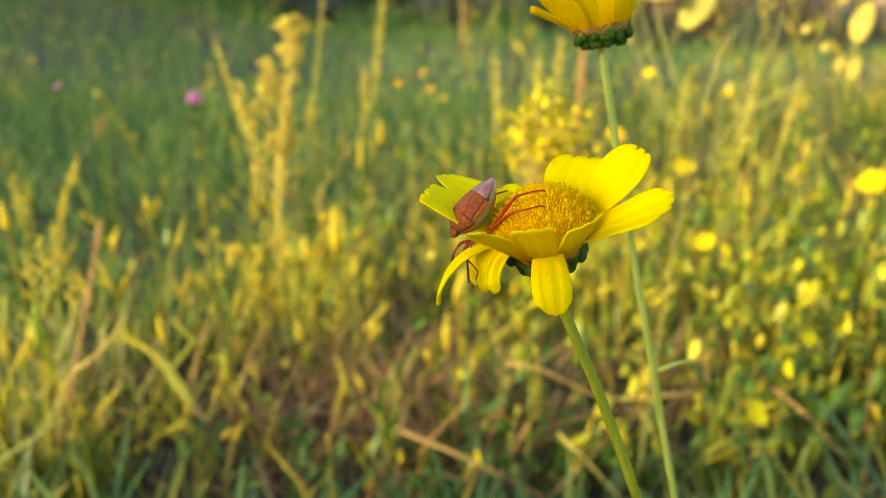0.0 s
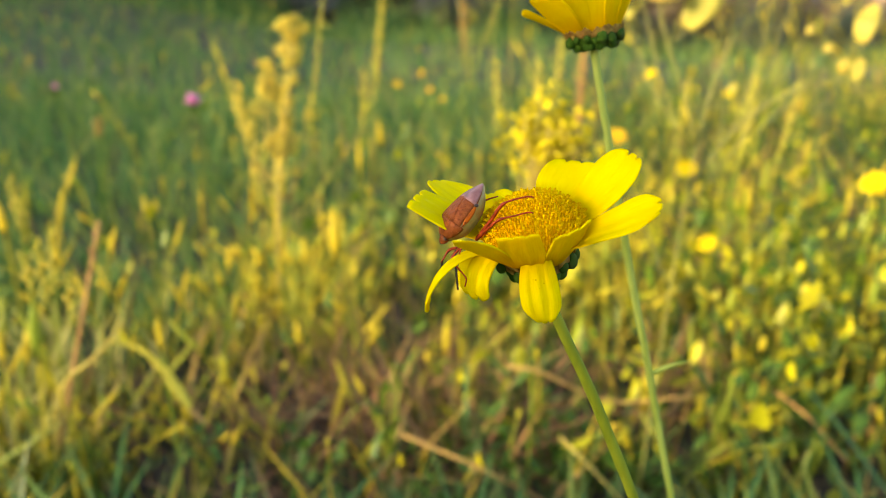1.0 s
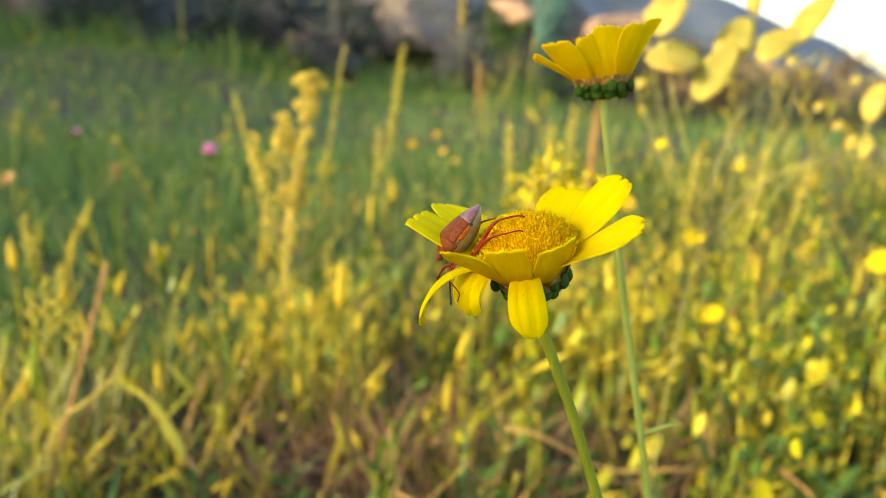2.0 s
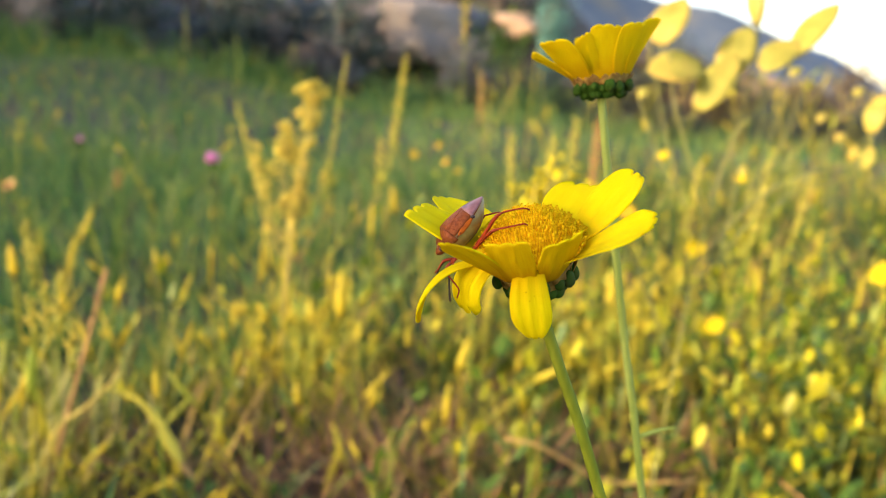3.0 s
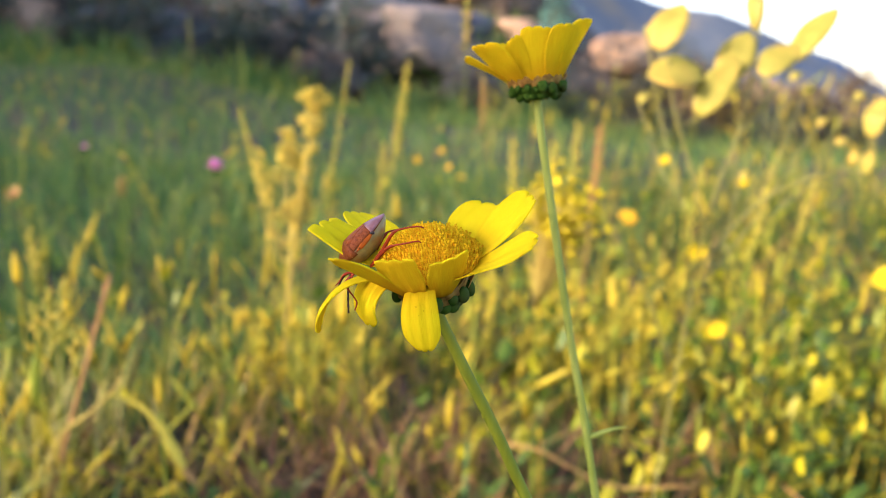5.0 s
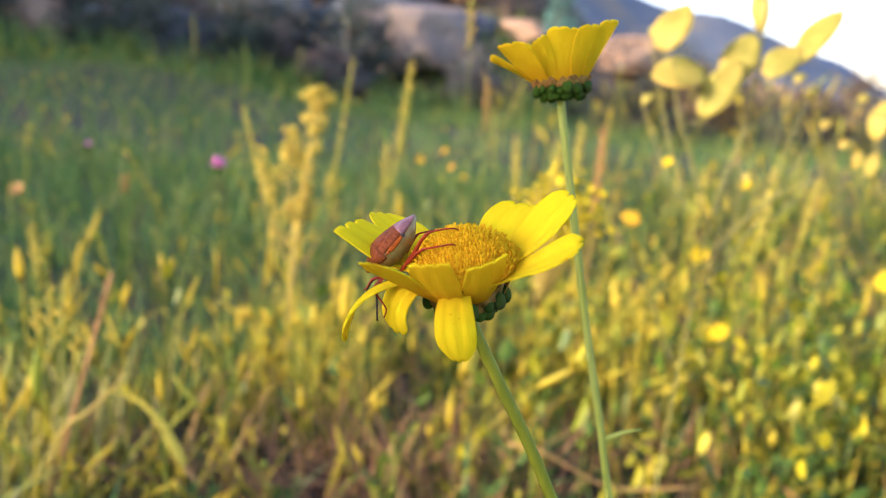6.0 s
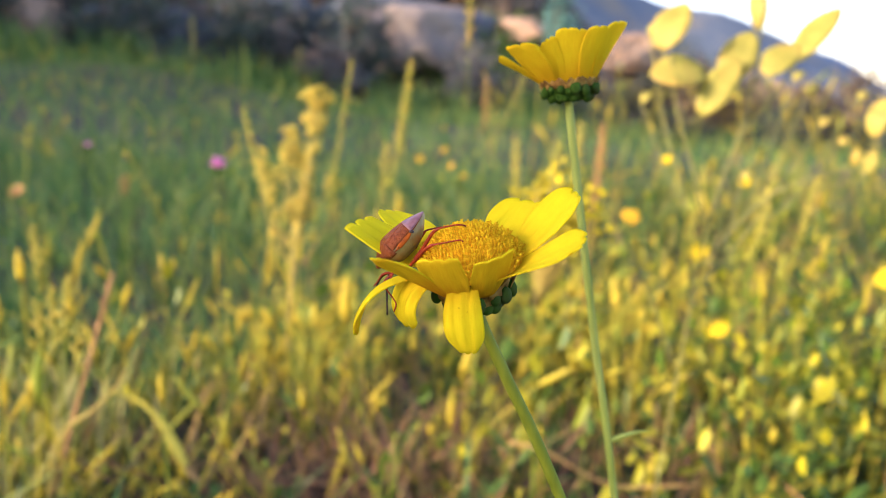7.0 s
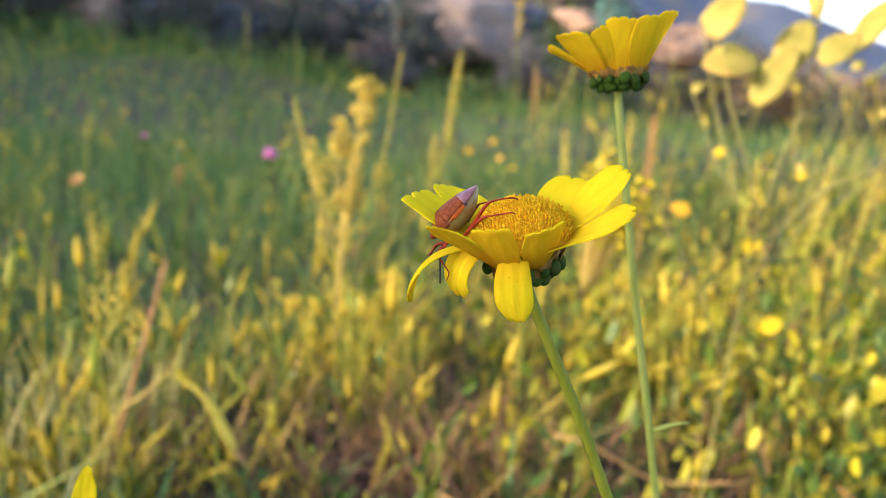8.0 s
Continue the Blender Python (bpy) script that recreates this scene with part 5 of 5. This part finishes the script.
def meadow_plants():
    tall_weed()
    gold = "golden ripe grass stalk with a narrow seed spike"
    for x, y, z, dx, ln, w in [(-0.068, 1.18, 0.458, 0.055, 0.17, 0.0115), (-0.267, 1.01, 0.384, -0.10, 0.13, 0.007), (-0.139, 1.07, 0.452, 0.060, 0.18, 0.0055),
                               (-0.095, 1.14, 0.345, 0.02, 0.09, 0.010), (0.085, 1.10, 0.36, -0.02, 0.10, 0.012), (0.13, 1.0, 0.365, 0.01, 0.10, 0.011), (0.18, 1.15, 0.385, 0.02, 0.10, 0.012),
                               (0.30, 0.95, 0.35, 0.04, 0.09, 0.010), (0.36, 0.9, 0.33, 0.05, 0.08, 0.010), (0.42, 1.05, 0.35, 0.03, 0.09, 0.011), (0.50, 1.1, 0.33, 0.05, 0.10, 0.011),
                               (-0.37, 0.72, 0.22, -0.01, 0.06, 0.011), (-0.345, 0.70, 0.235, 0.015, 0.06, 0.010), (-0.395, 0.74, 0.20, -0.02, 0.05, 0.012), (-0.325, 0.68, 0.20, 0.012, 0.05, 0.011),
                               (-0.42, 0.8, 0.24, 0.01, 0.05, 0.010), (-0.46, 0.86, 0.25, -0.015, 0.06, 0.010)]:
        seed_stalk(x, y, z, dx, ln, w, M_STALK, gold, M_GOLD)
    seed_stalk(-0.276, 0.64, 0.256, 0.060, 0.05, 0.005, M_BROWN, "tan dry stalk leaning over the grass", M_BROWN, r=0.0020, dy=0.045)
    seed_stalk(-0.514, 1.243, 0.262, 0.015, 0.03, 0.016, M_STALK, "tan seed head on a thin stalk", M_DRY)
    seed_stalk(0.184, 1.0, 0.391, 0.01, 0.11, 0.012, M_BROWN, "rust-brown dry dock stalk", M_BROWN)
    seed_stalk(0.010, 1.0, 0.535, -0.012, 0.062, 0.012, M_STALK, "tall thin grass stalk with a bright yellow spike", M_YLEAF, r=0.0006)
    # heads take a darker olive in place of the bank's shade on them
    for x, y, z, dx, ln, w in ((-0.819, 2.5, 0.606, -0.02, 0.15, 0.016), (-0.488, 2.5, 0.520, 0.01, 0.05, 0.018)):
        seed_stalk(x, y, z, dx, ln, w, M_STALK, "tall golden-brown grass stalk before the shaded bank", M_TWIG)
    seed_stalk(0.095, 1.15, 0.445, 0.169, 0.08, 0.006, M_STALK, "pale green grass stalk leaning over", M_STALK)
    seed_stalk(0.042, 1.18, 0.439, -0.010, 0.075, 0.010, M_STALK, "thin stalk with a reddish brown seed spike", M_BROWN)
    pink_flower(-0.383, 1.297, 0.273)
    pink_flower(-0.749, 1.628, 0.264, 0.55)
    small_flower(-0.625, 1.519, 0.255, 0.008, M_VIOLET, "small dark violet flower in green grass", n=5, rise=45)
    lemon, orange = "bright lemon-yellow meadow flower on a thin stem", "orange-yellow small meadow flower on a thin stem"
    for x, y, z, r, m, lb in [(-0.064, 1.504, 0.287, 0.009, M_ORANGE, orange), (-0.019, 1.608, 0.299, 0.009, M_ORANGE, orange), (-0.003, 1.501, 0.276, 0.008, M_ORANGE, orange), (0.02, 1.55, 0.255, 0.008, M_ORANGE, orange),
                              (0.268, 0.835, 0.263, 0.012, M_LEMON, lemon), (0.259, 0.723, 0.213, 0.0095, M_LEMON, lemon), (0.159, 0.694, 0.319, 0.0090, M_ORANGE, orange), (0.241, 0.905, 0.355, 0.008, M_LEMON, lemon),
                              (0.33, 0.901, 0.335, 0.007, M_LEMON, lemon), (0.444, 0.784, 0.259, 0.015, M_LEMON, lemon), (-0.598, 1.087, 0.247, 0.013, M_DRY, "faded tan meadow flower on a thin stem")]:
        small_flower(x, y, z, r, m, lb, tilt=(rng.uniform(25, 55), rng.uniform(-35, 5)), rise=rng.uniform(10, 40), n=6 if r > 0.0175 else 9)
    mustard()
    yellow_sapling()
    bent_leaf()
    straw([(-0.026, 0.584, 0.09), (0.03, 0.55, 0.083), (0.082, 0.515, 0.074)], 0.0015, "dry tan straw lying in the grass", M_DRY)
    straw([(0.060, 0.605, 0.142), (0.090, 0.597, 0.139), (0.146, 0.600, 0.112), (0.212, 0.590, 0.122)], 0.0018, "pale dry straw lying in the grass", M_DRY)
    straw([(0.096, 0.546, 0.11), (0.118, 0.521, 0.096), (0.134, 0.497, 0.086)], 0.0012, "thin green-tan straw leaning in the grass", M_STALK)
    straw([(0.296, 0.627, 0.108), (0.317, 0.601, 0.095), (0.34, 0.572, 0.069)], 0.0010, "thin reddish brown straw leaning in the grass", M_BROWN)
    low = "low weed with broad green leaves near the stems"
    for i, (x, y, r) in enumerate([(0.33, 0.62, 0.035), (0.40, 0.66, 0.040), (0.26, 0.64, 0.03), (0.46, 0.72, 0.04), (0.36, 0.74, 0.03), (-0.04, 0.62, 0.022), (-0.2, 0.62, 0.022), (0.10, 0.68, 0.025), (0.52, 0.84, 0.035)]):
        broad_weed(x, y, r, 6 + i % 3, low, M_BROAD, 0.05 + 0.02 * (i % 3), i)


def motions():
    flower_rows = [  # seconds, x, y, z, turn, stem's turn
        (0, 0.01742, 0.12973, 0.38319, -0.2, 20.9),
        (0.2, 0.01578, 0.13025, 0.38217, 0.7, 20.7),
        (0.3, 0.01434, 0.13050, 0.38229, 1.1, 20.6),
        (0.4, 0.01243, 0.13076, 0.38226, 1.6, 20.5),
        (0.5, 0.01118, 0.13102, 0.38176, 2.0, 20.4),
        (0.7, 0.01302, 0.13192, 0.38186, 1.4, 20.8),
        (0.9, 0.01427, 0.13282, 0.38180, 0.7, 21.2),
        (1, 0.01387, 0.13328, 0.38239, 0.4, 21.4),
        (1.2, 0.01293, 0.13329, 0.38296, 0.5, 21.2),
        (1.5, 0.01413, 0.13329, 0.38430, 0.6, 20.9),
        (1.7, 0.01566, 0.13509, 0.38335, 1.3, 19.0),
        (1.9, 0.01598, 0.13685, 0.38413, 2.0, 17.1),
        (2, 0.01529, 0.13772, 0.38539, 2.3, 16.2),
        (2.2, 0.01638, 0.13649, 0.38526, 2.2, 16.4),
        (3.3, 0.01573, 0.13153, 0.38700, 1.5, 17.3),
        (3.4, 0.01561, 0.13127, 0.38699, 1.5, 17.4),
        (3.5, 0.01333, 0.13100, 0.38621, 1.4, 17.5),
        (3.7, 0.01044, 0.13185, 0.38598, 1.2, 18.6),
        (3.9, 0.00732, 0.13270, 0.38561, 1.1, 19.7),
        (4, 0.00795, 0.13312, 0.38504, 1.0, 20.2),
        (4.2, 0.00895, 0.13236, 0.38473, 0.9, 20.1),
        (4.3, 0.00992, 0.13198, 0.38504, 0.8, 20.0),
        (4.4, 0.01026, 0.13160, 0.38568, 0.8, 20.0),
        (4.5, 0.00729, 0.13122, 0.38552, 0.7, 19.9),
        (4.6, 0.00337, 0.13359, 0.38389, 0.2, 21.9),
        (4.7, 0.00026, 0.13597, 0.38321, -0.3, 24.0),
        (5.8, 0.00390, 0.13050, 0.38382, 0.2, 24.8),
        (6, 0.00594, 0.12788, 0.38396, 0.2, 23.8),
        (6.2, 0.00673, 0.13020, 0.38356, 0.2, 23.3),
        (6.4, 0.00707, 0.13252, 0.38380, 0.1, 22.8),
        (6.5, 0.00701, 0.13368, 0.38418, 0.1, 22.6),
        (6.6, 0.00579, 0.13315, 0.38586, 0.1, 22.8),
        (6.7, 0.00506, 0.13262, 0.38513, 0.1, 23.0),
        (6.8, 0.00561, 0.13210, 0.38376, 0.2, 23.1),
        (7, 0.00733, 0.13104, 0.38424, 0.2, 23.5),
        (7.2, 0.01133, 0.13369, 0.38485, 0.1, 22.9),
        (7.3, 0.01143, 0.13502, 0.38468, 0.0, 22.5),
        (7.5, 0.01031, 0.13767, 0.38435, -0.1, 21.9),
        (7.7, 0.00905, 0.13693, 0.38411, -0.3, 22.0),
        (7.9, 0.00832, 0.13619, 0.38468, -0.6, 22.1),
        (8, 0.00959, 0.13582, 0.38523, -0.7, 22.1),
    ]
    # the head swings round its stem a little in the first two seconds
    swing_t, swing = (0, 0.2, 0.5, 1.0, 1.5, 1.7, 1.9, 2.1), (6, 4.5, 2, 4.5, 6, 4, 1.5, 0)
    rows = [(t, pose(x, y, z, 0, -a, float(np.interp(t, swing_t, swing)))) for t, x, y, z, a, s in flower_rows]
    walk(daisy, rows)
    walk(bug, rows)
    walk(stem, [(t, pose(0, 0, 0, 0, -(s - 22.6), 0)) for t, x, y, z, a, s in flower_rows])
    tall_rows = [  # seconds, x, y, z, turn
        (0, 0.03561, 0.18093, 0.41870, 1.1),
        (0.2, 0.03355, 0.18327, 0.41817, 1.5),
        (0.3, 0.03261, 0.18444, 0.41792, 1.6),
        (0.4, 0.03083, 0.18561, 0.41766, 1.8),
        (0.5, 0.02969, 0.18678, 0.41739, 2.0),
        (0.7, 0.03137, 0.18646, 0.41764, 1.8),
        (0.9, 0.03199, 0.18613, 0.41789, 1.7),
        (1, 0.03219, 0.18597, 0.41801, 1.6),
        (1.2, 0.03265, 0.18610, 0.41889, 1.5),
        (1.5, 0.03290, 0.18629, 0.42022, 1.3),
        (1.7, 0.03508, 0.18463, 0.41998, 0.8),
        (1.9, 0.03488, 0.18297, 0.41971, 0.3),
        (2, 0.03354, 0.18214, 0.41956, 0.0),
        (2.2, 0.03417, 0.18233, 0.41960, -0.1),
        (3.3, 0.03320, 0.18340, 0.41954, -0.6),
        (3.4, 0.03410, 0.18349, 0.41953, -0.7),
        (3.5, 0.03267, 0.18359, 0.41951, -0.7),
        (3.7, 0.02879, 0.18334, 0.41925, -0.1),
        (3.9, 0.02746, 0.18309, 0.41899, 0.4),
        (4, 0.02627, 0.18296, 0.41886, 0.7),
        (4.2, 0.02907, 0.18249, 0.41918, 0.4),
        (4.3, 0.02983, 0.18225, 0.41933, 0.3),
        (4.4, 0.02889, 0.18202, 0.41949, 0.1),
        (4.5, 0.02668, 0.18178, 0.41965, -0.0),
        (4.6, 0.02372, 0.18182, 0.41992, 0.5),
        (4.7, 0.02012, 0.18187, 0.42019, 1.0),
        (5.8, 0.02414, 0.18221, 0.41952, 0.5),
        (6, 0.02535, 0.18226, 0.41972, 0.2),
        (6.2, 0.02695, 0.18202, 0.41926, 0.1),
        (6.4, 0.02643, 0.18178, 0.41881, 0.0),
        (6.5, 0.02659, 0.18166, 0.41858, 0.0),
        (6.6, 0.02627, 0.18159, 0.41879, -0.1),
        (6.7, 0.02531, 0.18152, 0.41901, -0.1),
        (6.8, 0.02520, 0.18144, 0.41922, -0.2),
        (7, 0.02753, 0.18130, 0.41965, -0.3),
        (7.2, 0.02952, 0.18125, 0.41912, -0.5),
        (7.3, 0.03009, 0.18122, 0.41885, -0.5),
        (7.5, 0.02953, 0.18117, 0.41832, -0.7),
        (7.7, 0.02848, 0.18183, 0.41855, -0.8),
        (7.9, 0.02929, 0.18250, 0.41878, -0.9),
        (8, 0.02912, 0.18283, 0.41890, -0.9),
    ]
    walk(daisy_low, [(t, pose(-0.0857, 0.1460, 0.3065 + dz)) for t, dz in ((0.0, -0.025), (7.2, -0.025), (7.7, -0.010), (7.9, -0.0017), (8.0, 0.0))])
    walk(daisy_tall, [(t, pose(x, y, z, 0, -a, 0)) for t, x, y, z, a in tall_rows])


build_ground()
build_hills()
meadow()
daisy = crown_daisy()
stem = daisy_stem(daisy)
bug = shield_bug()
daisy_tall = tall_daisy()
daisy_low = low_daisy()
bank()
meadow_plants()
motions()
